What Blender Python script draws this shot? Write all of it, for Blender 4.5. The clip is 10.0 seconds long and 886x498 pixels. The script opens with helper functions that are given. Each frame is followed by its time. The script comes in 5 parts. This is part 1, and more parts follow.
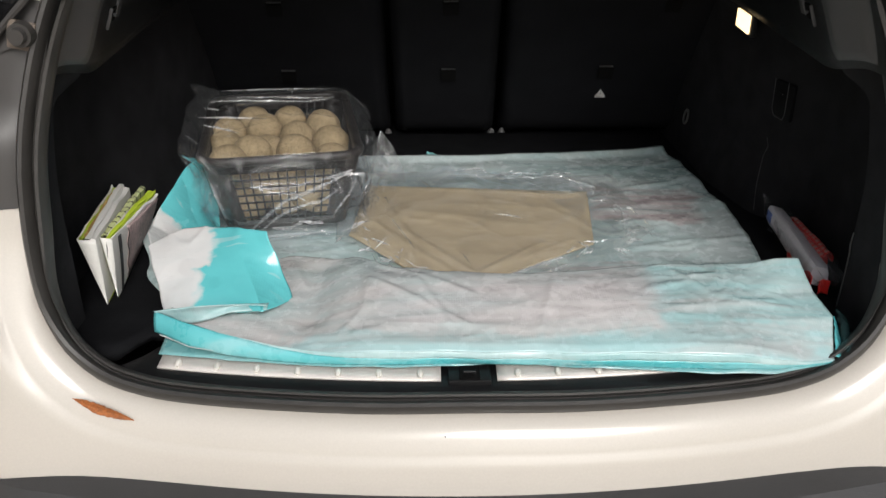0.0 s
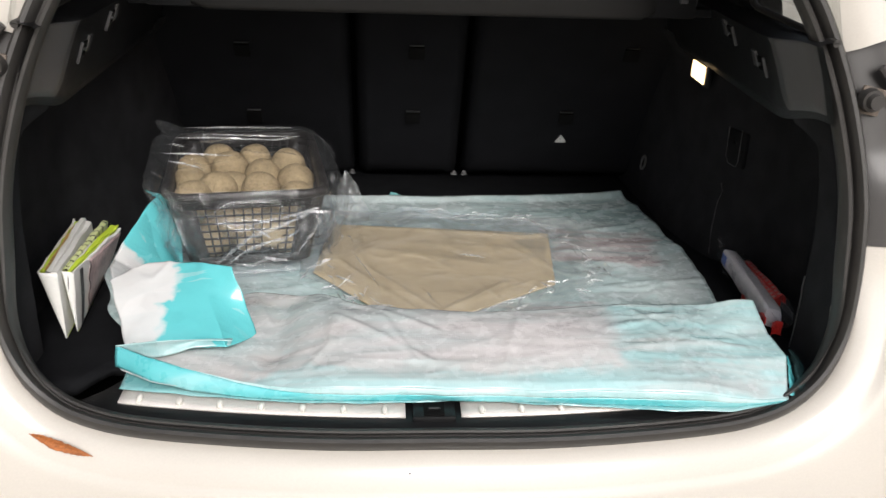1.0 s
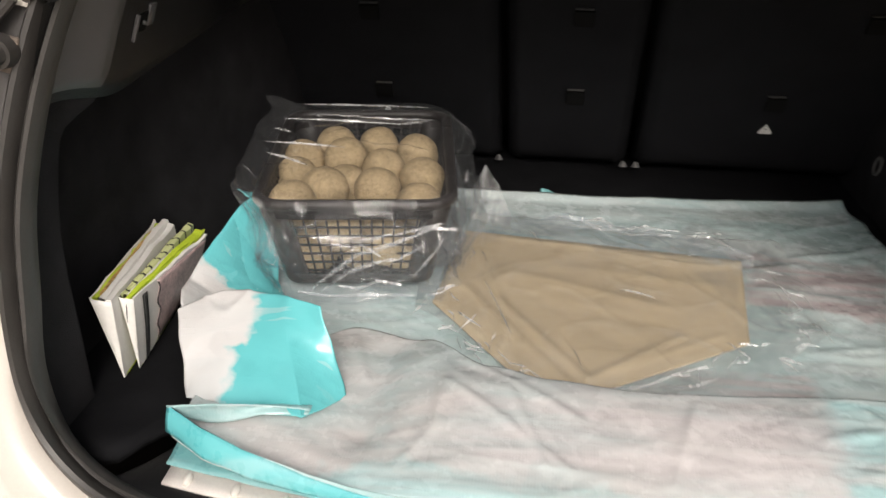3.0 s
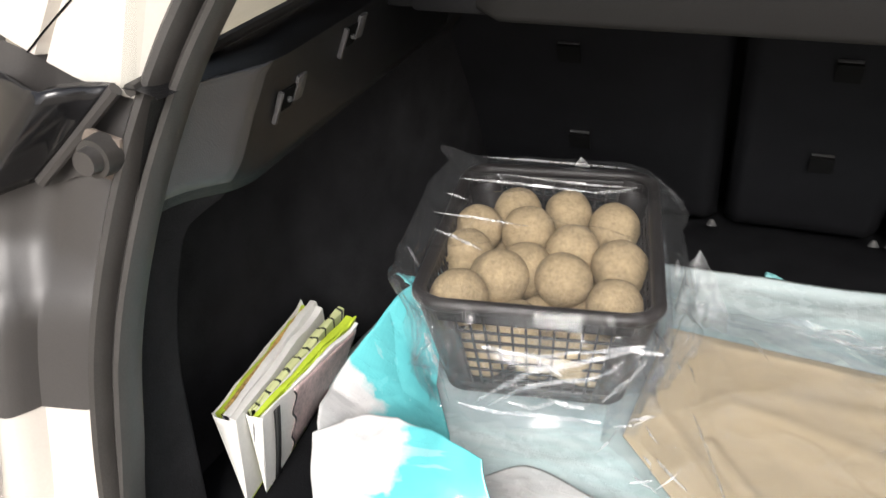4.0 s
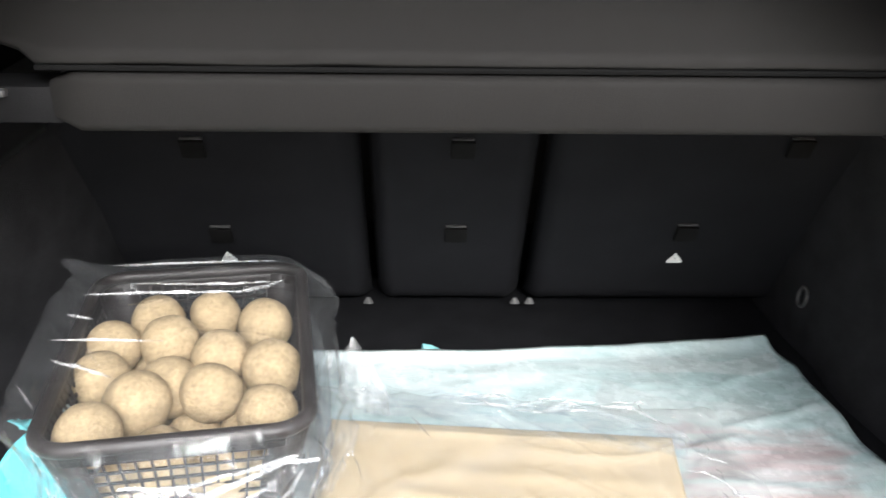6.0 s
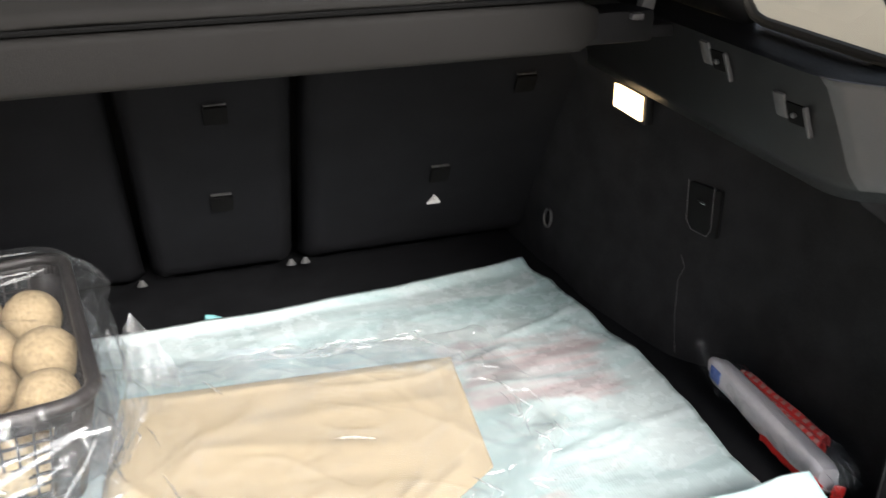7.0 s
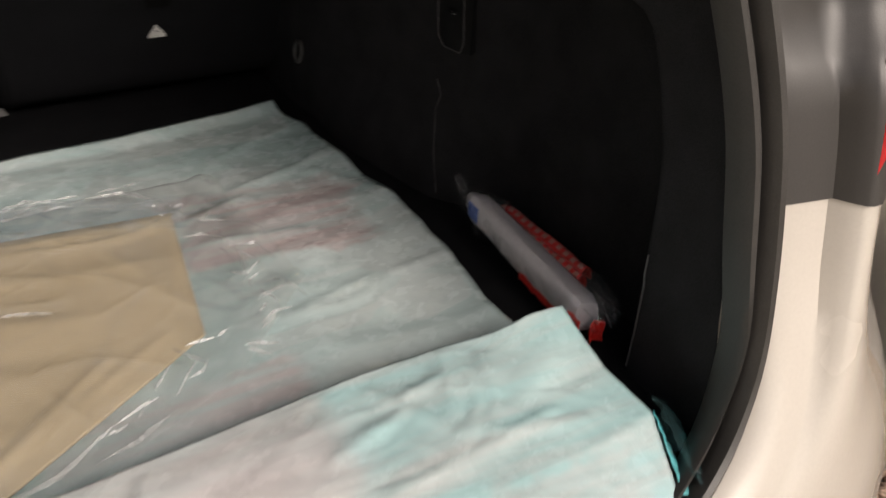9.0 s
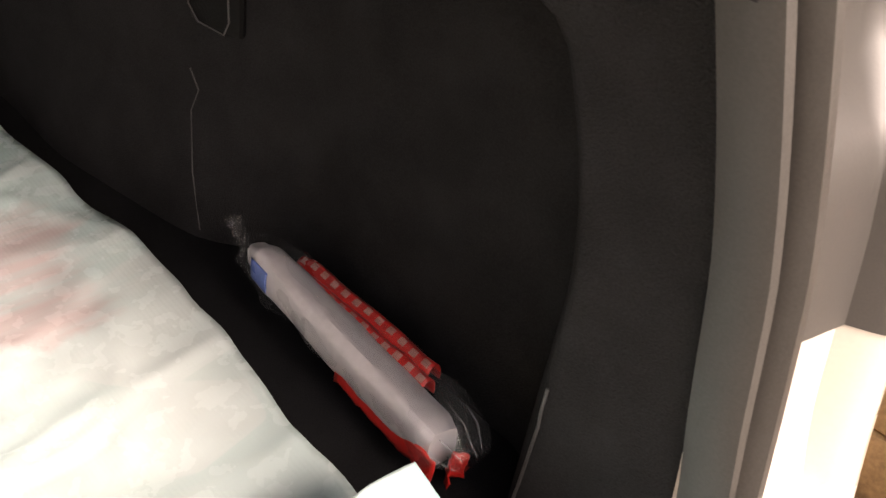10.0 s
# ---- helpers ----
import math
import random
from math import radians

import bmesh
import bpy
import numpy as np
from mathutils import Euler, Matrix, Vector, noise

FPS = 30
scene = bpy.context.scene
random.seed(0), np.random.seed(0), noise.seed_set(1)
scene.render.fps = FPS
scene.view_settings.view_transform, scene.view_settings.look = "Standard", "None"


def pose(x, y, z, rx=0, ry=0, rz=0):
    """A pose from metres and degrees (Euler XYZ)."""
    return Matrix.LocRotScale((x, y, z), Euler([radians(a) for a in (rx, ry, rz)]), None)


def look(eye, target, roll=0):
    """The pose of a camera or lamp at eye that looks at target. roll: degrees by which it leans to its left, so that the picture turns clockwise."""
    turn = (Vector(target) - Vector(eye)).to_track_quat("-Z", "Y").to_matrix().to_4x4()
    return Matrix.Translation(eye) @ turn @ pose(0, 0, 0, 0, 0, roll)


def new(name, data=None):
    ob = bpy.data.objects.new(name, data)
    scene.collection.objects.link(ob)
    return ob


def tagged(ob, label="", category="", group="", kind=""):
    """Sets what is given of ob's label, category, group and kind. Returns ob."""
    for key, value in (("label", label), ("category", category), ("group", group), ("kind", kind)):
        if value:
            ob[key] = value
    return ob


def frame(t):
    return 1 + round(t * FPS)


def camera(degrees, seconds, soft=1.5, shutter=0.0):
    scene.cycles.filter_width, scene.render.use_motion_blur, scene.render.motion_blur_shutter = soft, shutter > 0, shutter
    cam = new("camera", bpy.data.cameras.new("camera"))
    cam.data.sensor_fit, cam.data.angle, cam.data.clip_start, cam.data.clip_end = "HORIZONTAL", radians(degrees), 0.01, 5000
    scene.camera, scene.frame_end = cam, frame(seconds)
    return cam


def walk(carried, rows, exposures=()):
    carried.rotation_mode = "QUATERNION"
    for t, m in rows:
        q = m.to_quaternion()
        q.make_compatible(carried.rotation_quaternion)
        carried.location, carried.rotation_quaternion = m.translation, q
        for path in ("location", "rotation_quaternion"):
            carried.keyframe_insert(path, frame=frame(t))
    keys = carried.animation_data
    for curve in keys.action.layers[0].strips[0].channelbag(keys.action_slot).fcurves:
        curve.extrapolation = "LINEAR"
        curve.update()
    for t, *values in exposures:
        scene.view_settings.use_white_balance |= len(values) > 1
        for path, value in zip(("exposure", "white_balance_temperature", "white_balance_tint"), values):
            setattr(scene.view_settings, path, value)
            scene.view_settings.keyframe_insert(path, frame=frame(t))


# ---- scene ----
cam = camera(55.4, 10.0, soft=1.4, shutter=0.25)
PATH = [
    (0, (-0.041, -0.805, 0.553), (-0.013, 0.995, -0.318), -0.1),
    (0.5, (-0.036, -0.82, 0.556), (-0.01, 1.018, -0.232), 1.0),
    (1, (-0.054, -0.82, 0.551), (0.079, 1.019, -0.223), 2.0),
    (1.5, (-0.061, -0.821, 0.554), (0.182, 1.013, -0.206), 2.4),
    (2, (-0.076, -0.802, 0.544), (0.136, 1.013, -0.27), 1.9),
    (2.5, (-0.051, -0.682, 0.532), (-0.024, 1.105, -0.365), 0.7),
    (2.7, (-0.03, -0.612, 0.531), (-0.12, 1.175, -0.363), 0.2),
    (3, (-0.03, -0.512, 0.537), (-0.278, 1.252, -0.372), 0.4),
    (3.2, (-0.051, -0.451, 0.535), (-0.39, 1.291, -0.388), 0.4),
    (4.3, (-0.094, -0.254, 0.573), (-0.796, 1.367, -0.363), -1.6),
    (4.5, (-0.072, -0.237, 0.578), (-0.789, 1.386, -0.343), -1.2),
    (5, (-0.027, -0.213, 0.581), (-0.624, 1.493, -0.276), 0.1),
    (5.5, (-0.019, -0.214, 0.576), (-0.325, 1.587, -0.239), 1.3),
    (5.7, (-0.034, -0.217, 0.573), (-0.197, 1.607, -0.23), 1.3),
    (6.8, (-0.057, -0.28, 0.559), (0.43, 1.481, -0.254), -0.9),
    (7, (-0.042, -0.293, 0.549), (0.506, 1.443, -0.278), -1.0),
    (7.5, (-0.012, -0.337, 0.521), (0.564, 1.354, -0.38), -1.1),
    (8, (-0.015, -0.376, 0.488), (0.539, 1.298, -0.456), -0.6),
    (8.5, (0.005, -0.375, 0.469), (0.634, 1.246, -0.521), 0.4),
    (9, (0.095, -0.23, 0.439), (0.949, 1.229, -0.63), 1.9),
    (9.2, (0.157, -0.132, 0.42), (1.131, 1.22, -0.685), 2.7),
    (9.5, (0.23, -0.051, 0.395), (1.347, 1.147, -0.753), 4.7),
    (9.7, (0.238, -0.026, 0.391), (1.426, 1.071, -0.786), 6.7),
    (10, (0.229, 0.0, 0.392), (1.453, 1.051, -0.79), 9.8),
]
EXPOSURES = [(0.0, -0.14, 6350, 10), (0.5, 0.1, 6350, 10), (1.0, 0.2, 6350, 11), (2.0, 0.22, 6500, 11), (2.5, 0.15, 6600, 12), (3.0, 0.18, 6800, 13), (4.3, 0.96, 6250, 11), (5.0, 1.36, 6100, 10), (5.5, 1.55, 6100, 10), (6.8, 1.4, 6300, 11), (7.5, 1.15, 6500, 11), (8.0, 0.8, 6650, 11), (8.5, 0.35, 7050, 14), (9.0, 0.0, 7050, 15), (9.2, -0.1, 7300, 18), (9.5, 1.18, 7900, 23), (9.65, 1.35, 7850, 23), (9.8, 1.5, 7800, 23), (10.0, 1.45, 7800, 23)]
walk(cam, [(t, look(eye, target, roll)) for t, eye, target, roll in PATH], EXPOSURES)

# ---------------------------------------------------------------- daylight
world = bpy.data.worlds.new("sky")
scene.world = world
world.use_nodes = True
wn = world.node_tree.nodes
sky = wn.new("ShaderNodeTexSky")
sky.sky_type, sky.sun_disc = "NISHITA", False
sky.sun_elevation, sky.sun_rotation = radians(36), radians(167)
sky.air_density, sky.dust_density = 1.0, 4.0
wn["Background"].inputs["Strength"].default_value = 0.125
haze = wn.new("ShaderNodeHueSaturation")
haze.inputs["Saturation"].default_value = 0.4
world.node_tree.links.new(sky.outputs["Color"], haze.inputs["Color"])
world.node_tree.links.new(haze.outputs["Color"], wn["Background"].inputs["Color"])
sun = new("sun", bpy.data.lights.new("sun", "SUN"))
sun.data.energy, sun.data.angle, sun.data.color = 2.0, radians(24), (1.0, 0.955, 0.895)
sun.matrix_world = look((0.74, -3.25, 2.5), (0, 0, 0))


# ---------------------------------------------------------------- materials
def node_mat(name):
    m = bpy.data.materials.new(name)
    m.use_nodes = True
    return m, m.node_tree.nodes, m.node_tree.links, m.node_tree.nodes["Principled BSDF"]


def mat(name, base, rough=0.5, metal=0.0, spread=0.25, coarse=12.0, fine=220.0, bump=0.15, coat=0.0, specular=0.5, depth=0.002, sheen=0.0):
    """A surface whose colour, gloss and relief vary at two scales."""
    m, n, l, p = node_mat(name)
    tc = n.new("ShaderNodeTexCoord")
    big, small = n.new("ShaderNodeTexNoise"), n.new("ShaderNodeTexNoise")
    big.inputs["Scale"].default_value, small.inputs["Scale"].default_value = coarse, fine
    big.inputs["Detail"].default_value, small.inputs["Detail"].default_value = 5.0, 3.0
    for t in (big, small):
        l.new(tc.outputs["Object"], t.inputs["Vector"])
    add = n.new("ShaderNodeMath")
    add.operation = "ADD"
    l.new(big.outputs["Fac"], add.inputs[0]), l.new(small.outputs["Fac"], add.inputs[1])
    ramp = n.new("ShaderNodeMapRange")
    ramp.inputs["From Min"].default_value, ramp.inputs["From Max"].default_value = 0.7, 1.3
    ramp.inputs["To Min"].default_value, ramp.inputs["To Max"].default_value = 1 - spread, 1 + spread
    l.new(add.outputs[0], ramp.inputs["Value"])
    mul = n.new("ShaderNodeVectorMath")
    mul.operation = "SCALE"
    mul.inputs[0].default_value = base
    l.new(ramp.outputs["Result"], mul.inputs["Scale"])
    l.new(mul.outputs["Vector"], p.inputs["Base Color"])
    rr = n.new("ShaderNodeMapRange")
    rr.inputs["To Min"].default_value, rr.inputs["To Max"].default_value = max(0.02, rough - 0.12), min(1, rough + 0.12)
    l.new(big.outputs["Fac"], rr.inputs["Value"]), l.new(rr.outputs["Result"], p.inputs["Roughness"])
    b = n.new("ShaderNodeBump")
    b.inputs["Strength"].default_value, b.inputs["Distance"].default_value = bump, depth
    l.new(small.outputs["Fac"], b.inputs["Height"]), l.new(b.outputs["Normal"], p.inputs["Normal"])
    p.inputs["Metallic"].default_value = metal
    p.inputs["Coat Weight"].default_value = coat
    p.inputs["Specular IOR Level"].default_value = specular
    p.inputs["Sheen Weight"].default_value = sheen
    return m


def fold_lines(n, l, vector, scale, width, warp=0.5):
    """A height field of thin sharp folds on flat ground."""
    t, s, a, r = n.new("ShaderNodeTexNoise"), n.new("ShaderNodeMath"), n.new("ShaderNodeMath"), n.new("ShaderNodeMapRange")
    t.inputs["Scale"].default_value, t.inputs["Detail"].default_value, t.inputs["Distortion"].default_value = scale, 1.5, warp
    l.new(vector, t.inputs["Vector"])
    s.operation, s.inputs[1].default_value, a.operation = "SUBTRACT", 0.5, "ABSOLUTE"
    l.new(t.outputs["Fac"], s.inputs[0]), l.new(s.outputs[0], a.inputs[0])
    r.inputs["From Min"].default_value, r.inputs["From Max"].default_value = 0.0, width
    r.inputs["To Min"].default_value, r.inputs["To Max"].default_value = 1.0, 0.0
    r.interpolation_type = "SMOOTHERSTEP"
    l.new(a.outputs[0], r.inputs["Value"])
    return r.outputs["Result"]


def mixed(n, l, *weighted):
    """The weighted sum of several heights."""
    total = None
    for height, weight in weighted:
        m = n.new("ShaderNodeMath")
        m.operation, m.inputs[1].default_value = "MULTIPLY_ADD", weight
        l.new(height, m.inputs[0])
        m.inputs[2].default_value = 0.0
        if total:
            l.new(total, m.inputs[2])
        total = m.outputs[0]
    return total


def facets(n, l, vector, scale, stretch, warp, amount, normal, soft=0.35, tone=False):
    """Bends a normal by small flat facets, as in crumpled film."""
    mp, nz, ad, v = n.new("ShaderNodeMapping"), n.new("ShaderNodeTexNoise"), n.new("ShaderNodeVectorMath"), n.new("ShaderNodeTexVoronoi")
    mp.inputs["Scale"].default_value = stretch
    l.new(vector, mp.inputs["Vector"])
    nz.inputs["Scale"].default_value, nz.inputs["Detail"].default_value = scale * 0.5, 2.0
    ad.operation, ad.inputs[1].default_value = "MULTIPLY_ADD", (warp, warp, warp)
    l.new(mp.outputs["Vector"], nz.inputs["Vector"]), l.new(nz.outputs["Color"], ad.inputs[0]), l.new(mp.outputs["Vector"], ad.inputs[2])
    v.feature = "SMOOTH_F1"
    v.inputs["Scale"].default_value, v.inputs["Smoothness"].default_value = scale, soft
    l.new(ad.outputs[0], v.inputs["Vector"])
    sub, mul, unit = (n.new("ShaderNodeVectorMath") for _ in range(3))
    sub.operation, sub.inputs[1].default_value = "SUBTRACT", (.5, .5, .5)
    mul.operation, mul.inputs[1].default_value = "MULTIPLY_ADD", (amount, amount, amount)
    unit.operation = "NORMALIZE"
    l.new(v.outputs["Color"], sub.inputs[0]), l.new(sub.outputs[0], mul.inputs[0]), l.new(normal, mul.inputs[2]), l.new(mul.outputs[0], unit.inputs[0])
    return (unit.outputs[0], v.outputs["Color"]) if tone else unit.outputs[0]


def film(name, tint, haze, rough=0.06, gloss=0.6, wrinkle=60.0, bump=0.5, hazecol=(0.75, 0.78, 0.8), front=0.055, crumpled=0.0, cell=34.0):
    """Thin clear plastic: it lets light through, with a little milkiness that whitens fold highlights, and shines by
    its angle.
    """
    m, n, l, p = node_mat(name)
    out = n["Material Output"]
    clear, glow, milk = n.new("ShaderNodeBsdfTransparent"), n.new("ShaderNodeBsdfGlossy"), n.new("ShaderNodeBsdfDiffuse")
    clear.inputs["Color"].default_value = (*tint, 1)
    glow.inputs["Roughness"].default_value = rough
    milk.inputs["Color"].default_value = (*hazecol, 1)
    tc, wr, bp = n.new("ShaderNodeTexCoord"), n.new("ShaderNodeTexNoise"), n.new("ShaderNodeBump")
    wr.inputs["Scale"].default_value, wr.inputs["Detail"].default_value = wrinkle, 2.0
    l.new(tc.outputs["Object"], wr.inputs["Vector"])
    f1 = fold_lines(n, l, tc.outputs["Object"], wrinkle, 0.03)
    f2 = fold_lines(n, l, tc.outputs["Object"], wrinkle * 2.3, 0.02, 1.0)
    bp.inputs["Strength"].default_value, bp.inputs["Distance"].default_value = bump, 0.006
    l.new(mixed(n, l, (f1, 0.2), (f2, 0.08), (wr.outputs["Fac"], 2.2)), bp.inputs["Height"])
    shape = bp.outputs["Normal"]
    if crumpled:
        shape = facets(n, l, tc.outputs["Object"], cell, (1.0, 0.6, 1.5), 0.05, crumpled, shape)
    l.new(shape, glow.inputs["Normal"])
    fr = n.new("ShaderNodeLayerWeight")
    fr.inputs["Blend"].default_value = 0.5
    l.new(shape, fr.inputs["Normal"])
    sq = n.new("ShaderNodeMath")
    sq.operation, sq.inputs[1].default_value = "POWER", 3.0
    l.new(fr.outputs["Facing"], sq.inputs[0])
    k = n.new("ShaderNodeMath")
    k.operation, k.inputs[1].default_value, k.inputs[2].default_value = "MULTIPLY_ADD", gloss, front if gloss < 1 else 0.03
    l.new(sq.outputs[0], k.inputs[0])
    hz = n.new("ShaderNodeMapRange")
    hz.inputs["From Min"].default_value, hz.inputs["From Max"].default_value = 0.0, 1.0
    hz.inputs["To Min"].default_value, hz.inputs["To Max"].default_value = haze * 0.6, haze * 3.0
    big = n.new("ShaderNodeTexNoise")
    big.inputs["Scale"].default_value, big.inputs["Detail"].default_value = 9.0, 3.0
    l.new(tc.outputs["Object"], big.inputs["Vector"])
    # more milk along the fold lines, painting in their white glints
    l.new(mixed(n, l, (f1, 0.14), (f2, 0.10), (big.outputs["Fac"], 0.42)), hz.inputs["Value"])
    a, b = n.new("ShaderNodeMixShader"), n.new("ShaderNodeMixShader")
    l.new(hz.outputs["Result"], a.inputs[0]), l.new(clear.outputs[0], a.inputs[1]), l.new(milk.outputs[0], a.inputs[2])
    l.new(k.outputs[0], b.inputs[0]), l.new(a.outputs[0], b.inputs[1]), l.new(glow.outputs[0], b.inputs[2])
    l.new(b.outputs[0], out.inputs["Surface"])
    n.remove(p)
    return m


def glass(name, tint):
    return film(name, tint, 0.0, rough=0.0, gloss=1.0, bump=0.0)


def mask(n, l, sep, axis, a, b, soft):
    """1 between two places along an axis, fading out softly."""
    lo, hi, mul = n.new("ShaderNodeMapRange"), n.new("ShaderNodeMapRange"), n.new("ShaderNodeMath")
    mul.operation = "MULTIPLY"
    for node, x0, x1 in ((lo, a - soft, a + soft), (hi, b + soft, b - soft)):
        node.interpolation_type = "SMOOTHSTEP"
        node.inputs["From Min"].default_value, node.inputs["From Max"].default_value = x0, x1
        l.new(sep.outputs[axis], node.inputs["Value"])
    l.new(lo.outputs["Result"], mul.inputs[0]), l.new(hi.outputs["Result"], mul.inputs[1])
    return mul.outputs[0]


def crumple(n, l, vector, scale, warp):
    """A height field of small flat facets with sharp creases between them."""
    nz, ad, v = n.new("ShaderNodeTexNoise"), n.new("ShaderNodeVectorMath"), n.new("ShaderNodeTexVoronoi")
    nz.inputs["Scale"].default_value, nz.inputs["Detail"].default_value = scale * 0.6, 3.0
    ad.operation, ad.inputs[1].default_value = "MULTIPLY_ADD", (warp, warp, warp)
    l.new(vector, nz.inputs["Vector"]), l.new(nz.outputs["Color"], ad.inputs[0]), l.new(vector, ad.inputs[2])
    v.inputs["Scale"].default_value = scale
    l.new(ad.outputs[0], v.inputs["Vector"])
    return v.outputs["Distance"]


def sheet_mat(name, light, teal, patches, rough=0.26, crinkle=0.12, planes=0.0):
    """Bag plastic: a pale and a teal tone in streaks, painted glints, and printed patches (colour, x0, x1, y0, y1,
    amount).
    """
    m, n, l, p = node_mat(name)
    tc, sep = n.new("ShaderNodeTexCoord"), n.new("ShaderNodeSeparateXYZ")
    mp = n.new("ShaderNodeMapping")
    mp.inputs["Scale"].default_value = (3.0, 8.0, 4.0)
    ms = n.new("ShaderNodeMapping")
    ms.inputs["Scale"].default_value, ms.inputs["Rotation"].default_value = (0.5, 7.0, 3.0), (0, 0, radians(-4))
    l.new(tc.outputs["Object"], mp.inputs["Vector"]), l.new(tc.outputs["Object"], ms.inputs["Vector"])
    tone, streak, grain = (n.new("ShaderNodeTexNoise") for _ in range(3))
    for t, s, d, src in ((tone, 1.2, 6.0, mp), (streak, 9.0, 5.0, ms), (grain, 60.0, 5.0, tc)):
        t.inputs["Scale"].default_value, t.inputs["Detail"].default_value = s, d
        l.new(src.outputs["Object" if src is tc else "Vector"], t.inputs["Vector"])
    f1 = crumple(n, l, tc.outputs["Object"], 15.0, 0.08)
    f2 = crumple(n, l, tc.outputs["Object"], 70.0, 0.02)
    f3 = crumple(n, l, tc.outputs["Object"], 42.0, 0.03)
    f4 = fold_lines(n, l, ms.outputs["Vector"], 6.0, 0.02, 1.5)
    shift = n.new("ShaderNodeVectorMath")
    shift.operation = "MULTIPLY_ADD"
    shift.inputs[1].default_value = (0.13, 0.13, 0)
    l.new(tone.outputs["Color"], shift.inputs[0]), l.new(tc.outputs["Object"], shift.inputs[2])
    fray = n.new("ShaderNodeVectorMath")
    fray.operation, fray.inputs[1].default_value = "MULTIPLY_ADD", (0.03, 0.03, 0)
    l.new(grain.outputs["Color"], fray.inputs[0]), l.new(shift.outputs[0], fray.inputs[2])
    l.new(fray.outputs[0], sep.inputs[0])
    ramp = n.new("ShaderNodeValToRGB")
    ramp.color_ramp.elements[0].position, ramp.color_ramp.elements[0].color = 0.42, (*teal, 1)
    ramp.color_ramp.elements[1].position, ramp.color_ramp.elements[1].color = 0.58, (*light, 1)
    l.new(mixed(n, l, (tone.outputs["Fac"], 0.80), (streak.outputs["Fac"], 0.18), (grain.outputs["Fac"], 0.02)), ramp.inputs[0])
    geo = n.new("ShaderNodeNewGeometry")
    broad, cell = facets(n, l, tc.outputs["Object"], 11.0, (0.75, 1.6, 1.0), 0.05, planes, geo.outputs["Normal"], 0.08, True)
    cells = n.new("ShaderNodeSeparateXYZ")
    l.new(cell, cells.inputs[0])
    # pale streaks painted as highlights of fine creases; cells whiten doubled planes
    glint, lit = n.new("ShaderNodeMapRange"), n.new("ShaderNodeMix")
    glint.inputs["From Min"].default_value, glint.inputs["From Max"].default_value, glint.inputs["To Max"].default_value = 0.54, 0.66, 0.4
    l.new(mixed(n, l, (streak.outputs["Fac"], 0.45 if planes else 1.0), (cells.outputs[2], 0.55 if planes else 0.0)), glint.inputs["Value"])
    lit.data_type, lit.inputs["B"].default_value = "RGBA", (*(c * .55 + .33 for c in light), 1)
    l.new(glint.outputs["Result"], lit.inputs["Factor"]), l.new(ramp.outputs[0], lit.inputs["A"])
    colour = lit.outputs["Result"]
    for tint, x0, x1, y0, y1, amount in patches:
        a = mask(n, l, sep, 0, x0 + .08, x1 + .08, .014)
        c = mask(n, l, sep, 1, y0 + .08, y1 + .08, .010)
        both, wear, mx = n.new("ShaderNodeMath"), n.new("ShaderNodeMapRange"), n.new("ShaderNodeMix")
        both.operation = "MULTIPLY"
        wear.inputs["From Min"].default_value, wear.inputs["From Max"].default_value = 0.35, 0.6
        wear.inputs["To Min"].default_value, wear.inputs["To Max"].default_value = 0.25 * amount, amount
        l.new(streak.outputs["Fac"], wear.inputs["Value"])
        l.new(a, both.inputs[0]), l.new(c, both.inputs[1])
        k = n.new("ShaderNodeMath")
        k.operation = "MULTIPLY"
        l.new(both.outputs[0], k.inputs[0]), l.new(wear.outputs["Result"], k.inputs[1])
        mx.data_type = "RGBA"
        mx.inputs["B"].default_value = (*tint, 1)
        l.new(k.outputs[0], mx.inputs["Factor"]), l.new(colour, mx.inputs["A"])
        colour = mx.outputs["Result"]
    l.new(colour, p.inputs["Base Color"])
    p.inputs["Coat Weight"].default_value, p.inputs["Coat Roughness"].default_value = min(1.0, 0.5 + crinkle), 0.09
    rr = n.new("ShaderNodeMapRange")
    rr.inputs["To Min"].default_value, rr.inputs["To Max"].default_value = rough - .12, rough + .12
    l.new(grain.outputs["Fac"], rr.inputs["Value"]), l.new(rr.outputs["Result"], p.inputs["Roughness"])
    rib = n.new("ShaderNodeTexWave")
    rib.inputs["Scale"].default_value, rib.inputs["Distortion"].default_value = 105.0, 0.8
    l.new(tc.outputs["Object"], rib.inputs["Vector"])
    b1, b2 = n.new("ShaderNodeBump"), n.new("ShaderNodeBump")
    b1.inputs["Strength"].default_value, b1.inputs["Distance"].default_value = 0.18, 0.006
    b2.inputs["Strength"].default_value, b2.inputs["Distance"].default_value = 0.14, 0.001
    l.new(mixed(n, l, (f1, 1.0), (f2, 0.24), (f3, 0.45), (f4, 0.06), (streak.outputs["Fac"], 0.05)), b1.inputs["Height"]), l.new(mixed(n, l, (grain.outputs["Fac"], 1.0), (rib.outputs["Fac"], 0.22)), b2.inputs["Height"])
    l.new(broad, b1.inputs["Normal"]), l.new(b1.outputs["Normal"], b2.inputs["Normal"])
    bent = facets(n, l, tc.outputs["Object"], 44.0, (0.8, 1.6, 1.0), 0.025, crinkle, b2.outputs["Normal"])
    l.new(facets(n, l, tc.outputs["Object"], 44.0, (0.8, 1.2, 1.0), 0.02, crinkle * 0.5, b2.outputs["Normal"]), p.inputs["Normal"]), l.new(bent, p.inputs["Coat Normal"])
    return m


